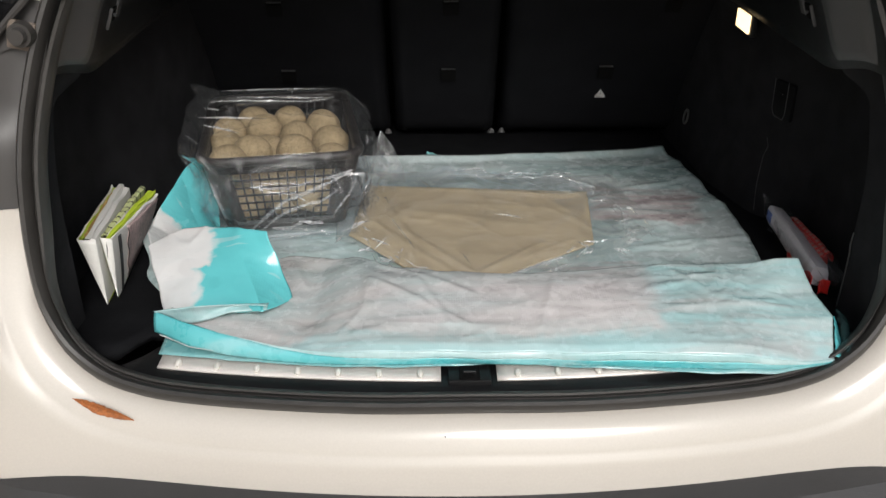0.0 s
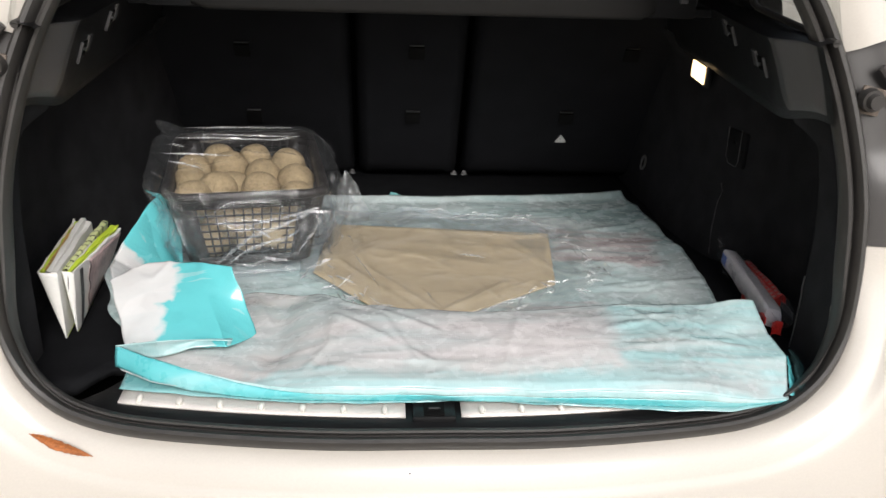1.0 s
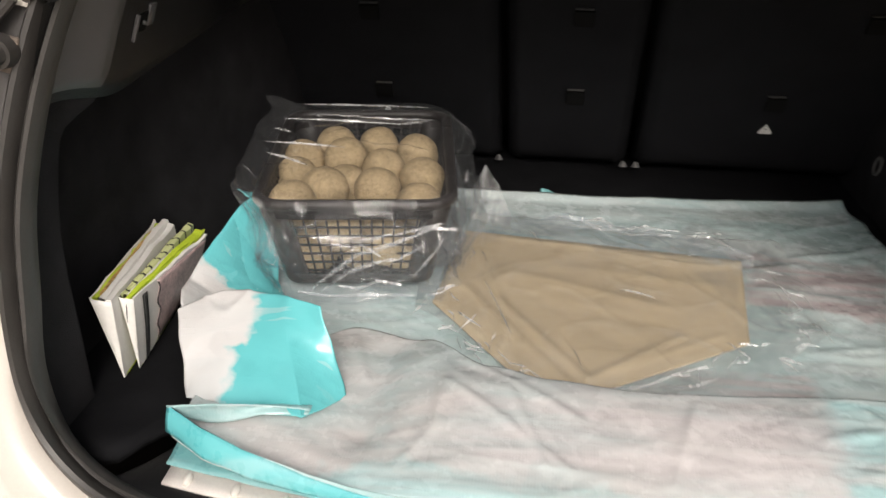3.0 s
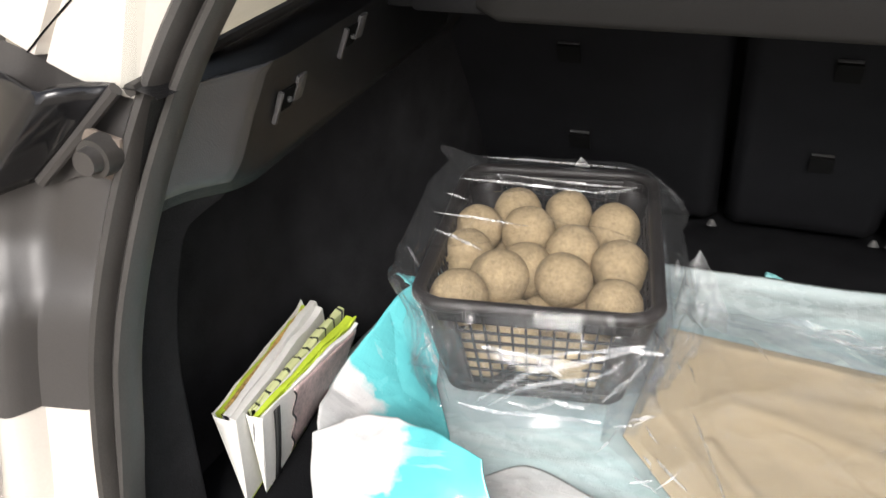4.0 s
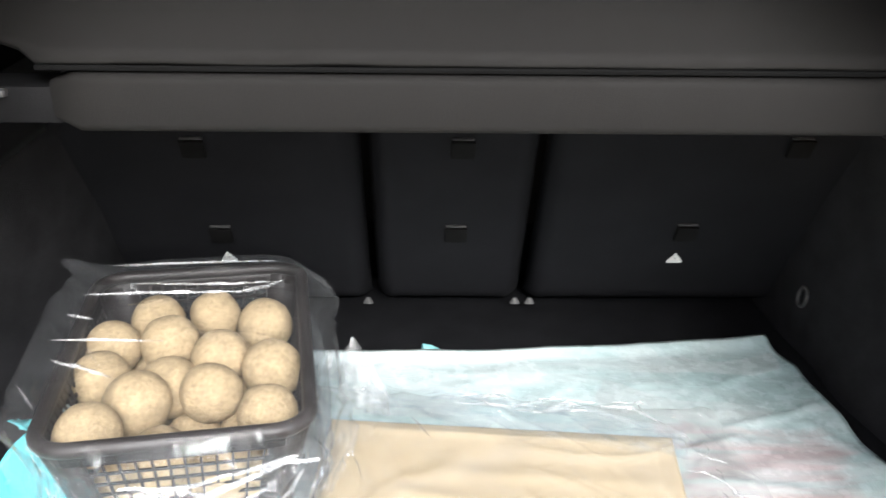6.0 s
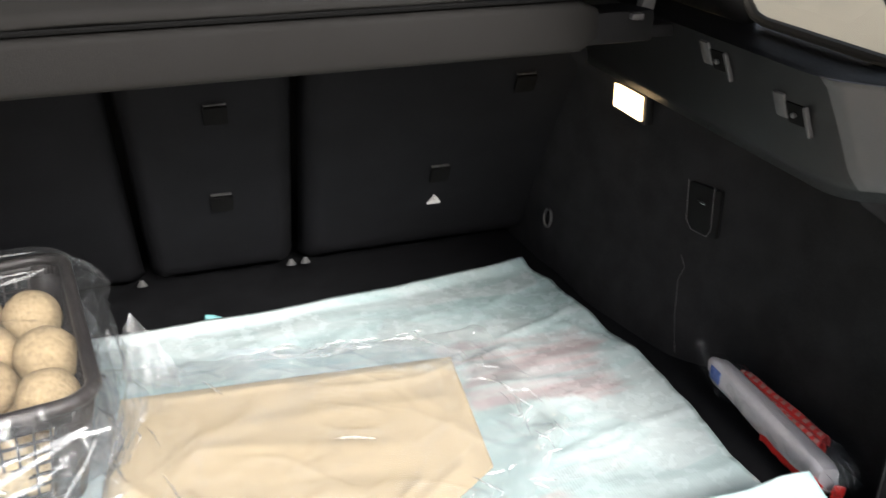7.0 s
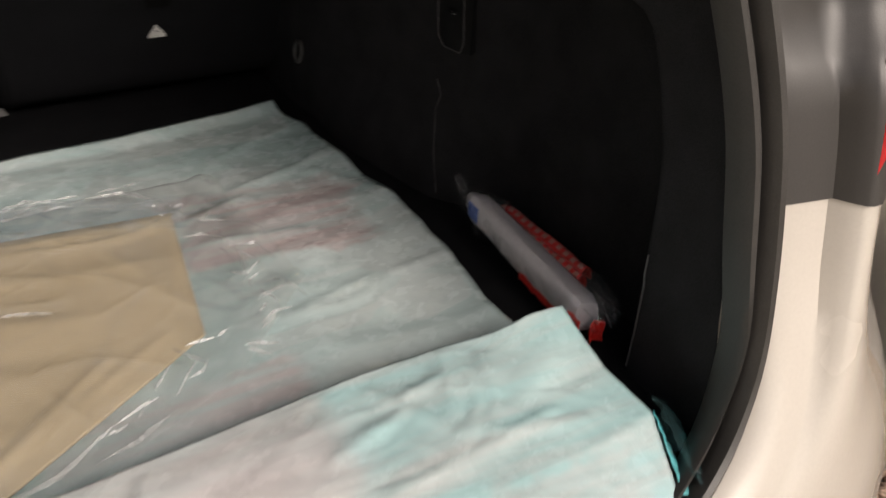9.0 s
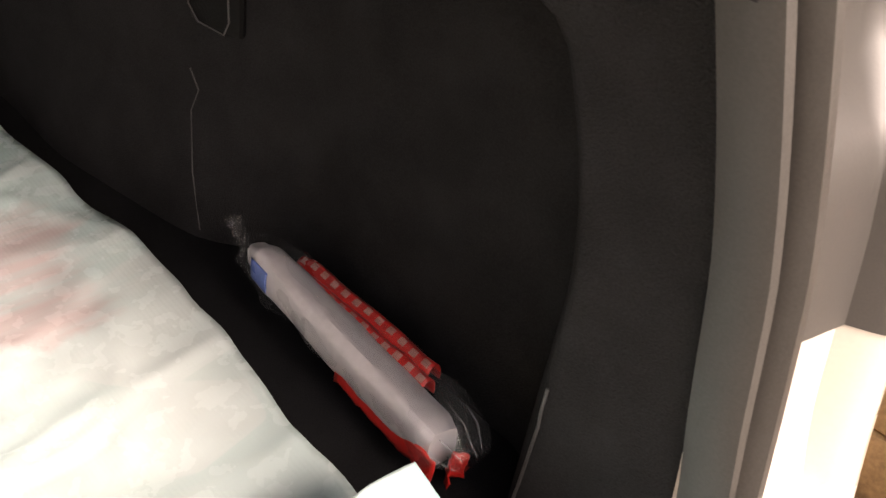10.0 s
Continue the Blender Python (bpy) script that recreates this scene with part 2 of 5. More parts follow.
def ink_mat(name, base, ink, axis, rate, edge, wave=0.0):
    """Paper with printed bars across one axis."""
    m, n, l, p = node_mat(name)
    tc, sep = n.new("ShaderNodeTexCoord"), n.new("ShaderNodeSeparateXYZ")
    nz = n.new("ShaderNodeTexNoise")
    nz.inputs["Scale"].default_value = 30.0
    l.new(tc.outputs["Object"], nz.inputs["Vector"])
    ad = n.new("ShaderNodeVectorMath")
    ad.operation = "MULTIPLY_ADD"
    ad.inputs[1].default_value = (wave, wave, wave)
    l.new(nz.outputs["Color"], ad.inputs[0]), l.new(tc.outputs["Object"], ad.inputs[2])
    l.new(ad.outputs[0], sep.inputs[0])
    mu, sn, gt = (n.new("ShaderNodeMath") for _ in range(3))
    mu.operation, sn.operation, gt.operation = "MULTIPLY", "SINE", "GREATER_THAN"
    mu.inputs[1].default_value, gt.inputs[1].default_value = rate, edge
    l.new(sep.outputs[axis], mu.inputs[0]), l.new(mu.outputs[0], sn.inputs[0]), l.new(sn.outputs[0], gt.inputs[0])
    mx = n.new("ShaderNodeMix")
    mx.data_type = "RGBA"
    mx.inputs["A"].default_value, mx.inputs["B"].default_value = (*base, 1), (*ink, 1)
    l.new(gt.outputs[0], mx.inputs["Factor"]), l.new(mx.outputs["Result"], p.inputs["Base Color"])
    p.inputs["Roughness"].default_value = 0.45
    return m


M_PAINT = mat("warm white car paint", (0.55, 0.515, 0.465), 0.22, spread=0.03, coarse=3, fine=400, bump=0.02, coat=0.8)
# one lining felt in two tones: the darker paints the pocket's shade
M_LINING = mat("charcoal lining felt, lighter copy", (0.027, 0.027, 0.029), 0.95, spread=0.25, coarse=25, fine=900, bump=0.5, specular=0.02)
M_POCKET_SHADE = mat("lining felt, pocket shade in its colour", (0.021, 0.021, 0.0225), 0.95, spread=0.3, coarse=25, fine=900, bump=0.5, specular=0.02)
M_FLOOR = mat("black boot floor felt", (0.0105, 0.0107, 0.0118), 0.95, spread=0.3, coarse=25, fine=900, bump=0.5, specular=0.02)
M_SEAT = mat("black seat back felt", (0.0115, 0.0118, 0.0132), 0.95, spread=0.16, coarse=18, fine=800, bump=0.5, specular=0.02)
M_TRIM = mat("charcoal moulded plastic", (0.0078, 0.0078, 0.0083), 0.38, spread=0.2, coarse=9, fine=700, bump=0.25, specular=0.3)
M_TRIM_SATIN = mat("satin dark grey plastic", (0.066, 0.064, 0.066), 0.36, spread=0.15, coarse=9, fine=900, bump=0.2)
M_RUBBER = mat("weathered black rubber", (0.037, 0.0345, 0.032), 0.45, spread=0.2, coarse=30, fine=700, bump=0.07)
M_BEZEL = mat("dark grey lamp surround plastic", (0.043, 0.040, 0.038), 0.42, spread=0.12, coarse=10, fine=900, bump=0.04)
M_BUMPER = mat("grained black bumper plastic", (0.04, 0.04, 0.042), 0.55, spread=0.2, coarse=14, fine=800, bump=0.4)
M_STEEL = mat("brushed stainless steel", (0.68, 0.64, 0.60), 0.40, metal=0.25, spread=0.08, coarse=20, fine=500, bump=0.06)
M_CHROME = mat("bright metal", (0.75, 0.74, 0.72), 0.15, metal=1.0, spread=0.05, bump=0.02)
M_SHADE = mat("dark brown-grey cover cloth", (0.0075, 0.0070, 0.0064), 0.8, spread=0.18, coarse=40, fine=1400, bump=0.2, specular=0.25)
M_MATT = mat("matt black plastic", (0.0065, 0.0065, 0.007), 0.65, spread=0.2, coarse=12, fine=600, bump=0.2, specular=0.15)
M_BLACK = mat("gloss black plastic", (0.01, 0.01, 0.011), 0.12, spread=0.1, bump=0.02)
# near-black colour stands for the shade inside slots, recesses and gaps
M_HOLE = mat("near-black for shaded slots and gaps", (0.004, 0.004, 0.004), 0.9, spread=0.1, bump=0.0, specular=0.1)
M_RIB = mat("polished pale rib", (0.78, 0.74, 0.68), 0.4, metal=0.1, spread=0.05, bump=0.03)
M_PAD = mat("stained beige pad", (0.13, 0.105, 0.085), 0.8, spread=0.4, coarse=60, bump=0.3)
M_WHITE = mat("white plastic", (0.75, 0.75, 0.73), 0.5, spread=0.06, bump=0.05)
M_CAP = mat("grey hinge plastic", (0.055, 0.055, 0.055), 0.5, spread=0.2)
M_RED = mat("red lamp lens", (0.55, 0.008, 0.012), 0.08, spread=0.1, bump=0.02, coat=1.0)
M_BASKET = mat("dark brown basket plastic", (0.016, 0.0125, 0.012), 0.5, spread=0.2, coarse=30, fine=400, bump=0.1)
M_CLAY = mat("dry tan clay", (0.375, 0.285, 0.165), 0.85, spread=0.27, coarse=70, fine=260, bump=0.8, depth=0.002)
M_KRAFT = mat("brown kraft paper", (0.56, 0.455, 0.29), 0.75, spread=0.08, coarse=9, fine=300, bump=0.2)
M_TEAL = sheet_mat("teal bag plastic", (0.13, 0.52, 0.555), (0.09, 0.47, 0.51), [], .28, .2)
ROSE = (0.52, 0.40, 0.40)
# teal darkened in the colour for shade under the hem and at the back
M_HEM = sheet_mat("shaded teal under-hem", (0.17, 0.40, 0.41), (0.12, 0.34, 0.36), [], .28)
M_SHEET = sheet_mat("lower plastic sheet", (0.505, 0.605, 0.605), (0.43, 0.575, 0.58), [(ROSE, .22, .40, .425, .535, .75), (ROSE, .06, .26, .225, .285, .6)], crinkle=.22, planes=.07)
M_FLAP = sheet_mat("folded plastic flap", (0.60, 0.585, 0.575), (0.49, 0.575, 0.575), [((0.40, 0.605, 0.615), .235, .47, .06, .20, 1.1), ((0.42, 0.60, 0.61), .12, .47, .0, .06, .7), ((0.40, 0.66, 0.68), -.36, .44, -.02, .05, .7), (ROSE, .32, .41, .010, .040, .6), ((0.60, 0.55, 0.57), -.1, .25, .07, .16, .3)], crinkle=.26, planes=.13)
M_BAG = film("clear bag film", (0.975, 0.98, 0.985), 0.024, rough=0.03, gloss=0.34, wrinkle=8, bump=0.25, front=0.024, crumpled=0.13, cell=22)
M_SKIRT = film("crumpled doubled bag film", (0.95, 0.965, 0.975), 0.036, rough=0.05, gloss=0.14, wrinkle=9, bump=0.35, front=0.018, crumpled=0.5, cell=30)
M_BAG_THIN = film("thin clear bag film", (0.945, 0.945, 0.94), 0.09, rough=0.05, gloss=0.5, wrinkle=7, bump=0.5, front=0.055, crumpled=0.55, cell=20)
# white milk in these folds paints the highlights they would catch
M_PLEAT = film("film fold whitened for highlights", (0.96, 0.97, 0.97), 0.23, rough=0.2, gloss=0.2, wrinkle=30, bump=0.4, front=0.09, crumpled=0.3, cell=60, hazecol=(0.9, 0.91, 0.92))
M_TUFT = film("gathered bag film", (0.90, 0.91, 0.91), 0.20, rough=0.25, gloss=0.15, wrinkle=20, bump=0.4, front=0.03, crumpled=0.4, cell=40)
M_TEAL_FILM = film("clear teal film", (0.72, 0.86, 0.87), 0.05, rough=0.06, gloss=0.4, wrinkle=12, bump=0.4, front=0.06, crumpled=0.4, cell=40, hazecol=(0.25, 0.55, 0.57))
M_GLASS = glass("window glass", (0.9, 0.92, 0.9))
M_PAPER = mat("white printed paper", (0.78, 0.77, 0.73), 0.5, spread=0.05, bump=0.1)
M_LIME = mat("lime printed paper", (0.52, 0.66, 0.05), 0.5, spread=0.1, bump=0.1)
M_TAN = mat("tan printed paper", (0.55, 0.36, 0.12), 0.5, spread=0.5, coarse=30, bump=0.1)
M_ROSE = mat("rose grey printed paper", (0.56, 0.42, 0.41), 0.5, spread=0.35, coarse=40, bump=0.1)
M_INK = mat("black print", (0.015, 0.015, 0.015), 0.5, spread=0.1)
M_MARK = ink_mat("yellow print with dark strokes", (0.66, 0.70, 0.36), (0.03, 0.04, 0.02), 1, 330.0, 0.86, 0.012)
M_WRAP = mat("milky roll wrap", (0.52, 0.50, 0.52), 0.3, spread=0.08, coarse=20, fine=150, bump=0.3)
M_REDPRINT = mat("red printed film", (0.62, 0.03, 0.025), 0.3, spread=0.15, bump=0.1)
M_BLUE = mat("blue printed film", (0.10, 0.16, 0.42), 0.3, spread=0.2, bump=0.1)
M_CREAM = mat("cream woven cotton", (0.52, 0.25, 0.22), 0.8, spread=0.1, bump=0.1)
M_LEAF = mat("dry brown leaf", (0.33, 0.11, 0.03), 0.6, spread=0.4, coarse=80, fine=500, bump=0.5)
M_WALL = mat("cream render", (0.66, 0.60, 0.49), 0.9, spread=0.06, coarse=2, fine=120, bump=0.3)
M_FENCE = mat("tan fence boards", (0.36, 0.23, 0.11), 0.75, spread=0.3, coarse=6, fine=90, bump=0.4)
M_GROUND = mat("pale concrete", (0.46, 0.42, 0.36), 0.9, spread=0.15, coarse=3, fine=90, bump=0.5)
M_GRAVEL = mat("reddish cream pebbles", (0.50, 0.36, 0.27), 0.85, spread=0.6, coarse=60, fine=200, bump=0.4)
M_LAMP, ln, ll, lp = node_mat("lit lamp lens")
lp.inputs["Base Color"].default_value = (0.9, 0.8, 0.6, 1)
lp.inputs["Emission Color"].default_value, lp.inputs["Emission Strength"].default_value = (1.0, 0.70, 0.36, 1), 2.6


# ---------------------------------------------------------------- helpers
def part(name, bm, material, parent=None, label="", smooth=True, out=None):
    me = bpy.data.meshes.new(name)
    bmesh.ops.recalc_face_normals(bm, faces=bm.faces)
    if out and sum(f.normal.dot(Vector(out)) for f in bm.faces) < 0:
        bmesh.ops.reverse_faces(bm, faces=bm.faces)
    bm.to_mesh(me)
    bm.free()
    me.materials.append(material)
    for q in me.polygons:
        q.use_smooth = smooth
    if smooth:
        me.set_sharp_from_angle(angle=radians(38))
    ob = new(name, me)
    if parent:
        ob.parent = parent
    return tagged(ob, label)


def thing(name, label, category, group="", kind="", at=(0, 0, 0)):
    ob = new(name)
    ob.location = at
    ob.empty_display_size = 0.02
    return tagged(ob, label, category, group, kind)


def box(bm, c, size, rot=None, bevel=0.0, seg=2):
    made = bmesh.ops.create_cube(bm, size=1.0, matrix=Matrix.Translation(c) @ (rot or Matrix()) @ Matrix.Diagonal((*size, 1)))
    if bevel:
        edges = list({e for v in made["verts"] for e in v.link_edges})
        bmesh.ops.bevel(bm, geom=edges, offset=bevel, segments=seg, affect="EDGES", profile=0.6)
    return bm


def boxed(c, size, rot=None, bevel=0.0, seg=2):
    return box(bmesh.new(), c, size, rot, bevel, seg)


def grid(nu, nv, fn, bm=None, flip=False):
    bm = bm or bmesh.new()
    vs = [[bm.verts.new(fn(i / nu, j / nv)) for j in range(nv + 1)] for i in range(nu + 1)]
    for i in range(nu):
        for j in range(nv):
            bm.faces.new((vs[i][j], vs[i + 1][j], vs[i + 1][j + 1], vs[i][j + 1]))
    return bm


def tube(bm, pts, r, seg=8, closed=False, taper=None):
    pts = [Vector(p) for p in pts]
    rings, n = [], len(pts)
    side = None
    for i, p in enumerate(pts):
        a, b = pts[(i - 1) % n] if closed or i else p, pts[(i + 1) % n] if closed or i < n - 1 else p
        d = (b - a).normalized()
        if side is None:
            side = d.orthogonal().normalized()
        side = (side - side.dot(d) * d).normalized()
        up = d.cross(side)
        rr = r * (taper(i / max(1, n - 1)) if taper else 1)
        rings.append([bm.verts.new(p + rr * (math.cos(2 * math.pi * k / seg) * side + math.sin(2 * math.pi * k / seg) * up)) for k in range(seg)])
    for i in range(n if closed else n - 1):
        for k in range(seg):
            bm.faces.new((rings[i][k], rings[i][(k + 1) % seg], rings[(i + 1) % n][(k + 1) % seg], rings[(i + 1) % n][k]))
    if not closed:
        bm.faces.new(rings[0]), bm.faces.new(rings[-1])
    return bm


def smooth01(a, b, x):
    t = min(1.0, max(0.0, (x - a) / (b - a)))
    return t * t * (3 - 2 * t)


def ease(points, x):
    """A smooth curve through a few (x, value) pairs."""
    for (a, va), (b, vb) in zip(points, points[1:]):
        if x <= b:
            return va + (vb - va) * smooth01(a, b, x)
    return points[-1][1]


def line(points, x):
    for (a, va), (b, vb) in zip(points, points[1:]):
        if x <= b:
            return va + (vb - va) * max(0.0, x - a) / (b - a)
    return points[-1][1]


def wob(x, y, z=0.0, scale=1.0):
    return noise.noise(Vector((x * scale, y * scale, z * scale + 7.3)))


def crease(x, y, z=0.0, scale=1.0):
    """Folded-film relief: sharp valleys between soft ridges."""
    return 1 - 2 * abs(wob(x, y, z, scale))


def ridge(x, y, z=0.0, width=0.1):
    """Thin raised folds on flat ground."""
    return math.exp(-((wob(x, y, z) / width) ** 2))


def solid(ob, thick, offset=0.0):
    md = ob.modifiers.new("thickness", "SOLIDIFY")
    md.thickness, md.offset = thick, offset
    return ob


# ---------------------------------------------------------------- car: the tailgate opening
def tail_y(x, z):
    return -0.03 + 0.25 * x * x + 0.2 * z + 0.18 * max(0.0, z - 0.22) ** 1.3


OPEN_HALF = [(0, -.010), (.12, -.012), (.24, -.012), (.335, -.011), (.385, -.006), (.425, .006), (.457, .032), (.475, .069), (.483, .113),
             (.486, .17), (.482, .24), (.471, .30), (.452, .365), (.424, .43), (.388, .49), (.345, .56), (.30, .64), (.26, .70), (.20, .74), (.10, .755), (0, .76)]


def smooth_path(pts, n):
    """Even steps along a Catmull-Rom curve."""
    pts = [Vector((p[0], p[1])) for p in pts]
    ext = [Vector((-pts[1].x, pts[1].y))] + pts + [Vector((-pts[-2].x, pts[-2].y))]
    fine = []
    for a, b, c, d in zip(ext, ext[1:], ext[2:], ext[3:]):
        for k in range(12):
            t = k / 12
            fine.append(0.5 * (2 * b + (c - a) * t + (2 * a - 5 * b + 4 * c - d) * t * t + (3 * b - a - 3 * c + d) * t ** 3))
    fine.append(pts[-1])
    far = [0.0]
    for a, b in zip(fine, fine[1:]):
        far.append(far[-1] + (b - a).length)
    out = []
    for k in range(n + 1):
        s = far[-1] * k / n
        i = min(len(fine) - 2, max(j for j in range(len(far)) if far[j] <= s + 1e-9))
        w = (s - far[i]) / max(1e-9, far[i + 1] - far[i])
        out.append(fine[i].lerp(fine[i + 1], w))
    return out


SHIFT = .005
HALF = smooth_path(OPEN_HALF, 110)
LOOP = HALF + [Vector((-p.x, p.y)) for p in HALF[-2:0:-1]]
NLOOP = len(LOOP)


def loop_normal(i):
    d = LOOP[(i + 1) % NLOOP] - LOOP[(i - 1) % NLOOP]
    return Vector((d.y, -d.x)).normalized()


def open_x(z):
    """Half width of the opening at a height."""
    for a, b in zip(HALF[12:], HALF[13:]):
        if a.y <= z <= b.y:
            return a.x + (b.x - a.x) * (z - a.y) / max(1e-9, b.y - a.y)
    return HALF[12].x


def loft(ids, section, closed=False):
    """A skin along the opening: section(point, normal) gives (outward, forward) offsets."""
    bm, rings = bmesh.new(), []
    for i in ids:
        p, n = LOOP[i % NLOOP], loop_normal(i % NLOOP)
        ring = []
        for d, dy in section(p):
            q = p + n * d
            ring.append(bm.verts.new((q.x + SHIFT, tail_y(p.x, p.y) + dy, q.y)))
        rings.append(ring)
    pairs = list(zip(rings, rings[1:])) + ([(rings[-1], rings[0])] if closed else [])
    for a, b in pairs:
        for k in range(len(a) - 1):
            bm.faces.new((a[k], a[k + 1], b[k + 1], b[k]))
    return bm


car = thing("car", "warm white car seen at its open boot, black lamp surrounds", "car")


def seal_section(p):
    lie = radians(45) * (1 - smooth01(-.01, .12, p.y))
    c, s = math.cos(lie), math.sin(lie)
    slim = .74 * (1 - .66 * (1 - smooth01(.09, .17, p.y)))
    return [(.85 * (d * slim if d < 0 else d) * c + dy * s, -.85 * d * s + dy * c + .007 * s) for d, dy in ((-.0165, .016), (-.0185, .010), (-.0175, .001), (-.013, -.006), (-.008, -.0075), (-.0035, -.005), (-.0012, .003), (.001, .003), (.003, -.007), (.0075, -.013), (.0125, -.0135), (.0165, -.009), (.0185, -.001), (.0185, .012))]


part("weather_seal", loft(range(NLOOP), seal_section, True), M_RUBBER, car, "black double-lip rubber door seal")

LOW_Z, HIGH_Z = 0.197, 0.388
low_ids = [i for i in range(-NLOOP // 2, NLOOP // 2) if LOOP[i % NLOOP].y <= LOW_Z]
mid_r = [i for i in range(0, NLOOP // 2) if LOW_Z - .012 <= LOOP[i].y <= HIGH_Z + .012]
top_r = [i for i in range(0, NLOOP // 2) if HIGH_Z <= LOOP[i].y]


BODY_SIDE = ((.014, .012), (.016, 0), (.022, -.003), (.034, -.006), (.049, -.0095), (.053, -.0105), (.058, -.020), (.063, -.028), (.067, -.0305), (.074, -.031), (.088, -.024), (.11, -.005), (.14, .03), (.18, .08), (.24, .16))


def low_section(p):
    k = smooth01(.0, .16, p.y)
    side = BODY_SIDE
    sill_part = ((.008, .012), (.010, -.006), (.019, -.017), (.034, -.027), (.044, -.031), (.048, -.033), (.055, -.036), (.062, -.038), (.067, -.039), (.074, -.041), (.088, -.044), (.11, -.048), (.14, -.053), (.18, -.058), (.25, -.05))
    return [(d, b + (a - b) * k) for (d, a), (_, b) in zip(side, sill_part)]


part("rear_body_panel", loft(low_ids, low_section), M_PAINT, car)


def bezel_section(p):
    rise = smooth01(.255, .285, p.y)
    flat = [(d, dy - (.003 if d > .015 else 0)) for d, dy in BODY_SIDE]
    plate = ((.014, .014), (.016, .004), (.022, .002), (.030, .002), (.044, .002), (.054, .003), (.066, .006), (.078, .002), (.084, -.006), (.094, -.012), (.108, -.015), (.125, -.012), (.15, .010), (.19, .057), (.25, .157))
    return [(d0 + (d1 - d0) * rise, y0 + (y1 - y0) * rise) for (d0, y0), (d1, y1) in zip(flat, plate)]


def top_section(p):
    return [(.014, .014), (.016, 0), (.030, -.008), (.055, -.012), (.075, -.012), (.078, -.004), (.081, -.004), (.084, -.012), (.12, -.01), (.18, .03), (.24, .10)]


for sgn in (1, -1):
    ids = lambda some: [i if sgn > 0 else -i for i in some]
    part("lamp_surround", loft(ids(mid_r), bezel_section), M_BEZEL, car, "dark grey moulded plastic lamp surround")
    pillar = part("rear_pillar", loft(ids(top_r), top_section), M_PAINT, car)
    bm = bmesh.new()
    seam = []
    for i in ids(top_r):
        p = LOOP[i % NLOOP]
        if p.y < .56:
            q = p + loop_normal(i % NLOOP) * max(.022, .05 + .55 * (.465 - p.y))
            seam.append((q.x + SHIFT, tail_y(p.x, p.y) - .0128, q.y))
    tube(bm, seam, .0007, 6)
    part("panel_gap", bm, M_HOLE, pillar)

    # rubber stop on its plate
    bx, bz = (.489, .353) if sgn > 0 else (-.466, .372)
    by = .094
    tilt = Euler((radians(90), 0, 0)).to_matrix().to_4x4()
    bm = bmesh.new()
    bmesh.ops.create_cone(bm, segments=20, cap_ends=True, radius1=.014, radius2=.0125, depth=.012, matrix=Matrix.Translation((bx, by - .004, bz)) @ tilt)
    stop = part("bump_stop", bm, M_RUBBER, car, "round black rubber stop")
    bm = bmesh.new()
    bmesh.ops.create_cone(bm, segments=20, cap_ends=True, radius1=.0095, radius2=.008, depth=.012, matrix=Matrix.Translation((bx, by - .012, bz)) @ tilt)
    part("cap", bm, M_BEZEL, stop)
    part("pad", boxed((bx + .003 * sgn, by + .0025, bz - .002), (.029, .004, .031), Matrix.Rotation(radians(12), 4, "Y"), .0015), M_PAD, stop, "stained beige backing pad")
    # dark recess beside the lamp, behind a raised slanted edge
    a, c = (Vector((.492, 0, .389)), Vector((.542, 0, .327))) if sgn > 0 else (Vector((.458, 0, .412)), Vector((.526, 0, .347)))
    edge_y = lambda z: .093 + .15 * (z - .36)
    inner = lambda s: a.lerp(c, s)
    bm = bmesh.new()
    tube(bm, [(sgn * inner(k / 12).x + SHIFT, edge_y(inner(k / 12).z) + .001, inner(k / 12).z) for k in range(13)], .0045, 8)
    part("raised_edge", bm, M_BEZEL, car)
    # tail lamp: gloss black housing above, red lens below
    bm = grid(14, 10, lambda u, v: (sgn * (inner(v).x + .002 + (.092 - .012 * v) * u) + SHIFT, edge_y(inner(v).z) + .001 - .030 * smooth01(0, .35, u) + .030 * u * u - .003 * math.sin(math.pi * v), inner(v).z + .006 * u * (1 - v) - .022 * u * v))
    solid(part("tail_lamp", bm, M_BLACK, car, "gloss black tail lamp housing"), .008, -1)
    lamp_ob = bpy.data.objects["tail_lamp" if sgn > 0 else "tail_lamp.001"]
    bm = grid(14, 10, lambda u, v: (sgn * (.5545 + .10 * u + .006 * v), .040 + .03 * u + .10 * u * u - .006 * math.sin(math.pi * v) + .004 * v, .187 + .093 * v + .010 * u * (1 - v)))
    solid(part("lens", bm, M_RED, lamp_ob, "red translucent lamp lens"), .01, -1)

# bumper: black step and lower cover
def step_y(x):
    return -.095 + .25 * x * x + 4.5 * max(0, abs(x) - .50) ** 2


bm = grid(60, 6, lambda u, v: ((u - .5) * 1.36, step_y((u - .5) * 1.36) - .035 + [.10, .05, .012, 0, -.004, 0, .03][round(v * 6)], [-.110, -.106, -.107, -.118, -.16, -.26, -.38][round(v * 6)] - .03 * smooth01(.45, .75, abs(u - .5) * 1.36)))
bumper = part("bumper", bm, M_BUMPER, car, "grained black plastic lower bumper")
for sgn in (1, -1):
    bm = boxed((sgn * .585, step_y(.585) - .040, -.138), (.09, .016, .018), Matrix.Rotation(sgn * radians(40), 4, "Z"), .004)
    part("reflector", bm, M_RED, bumper, "red rear reflector")

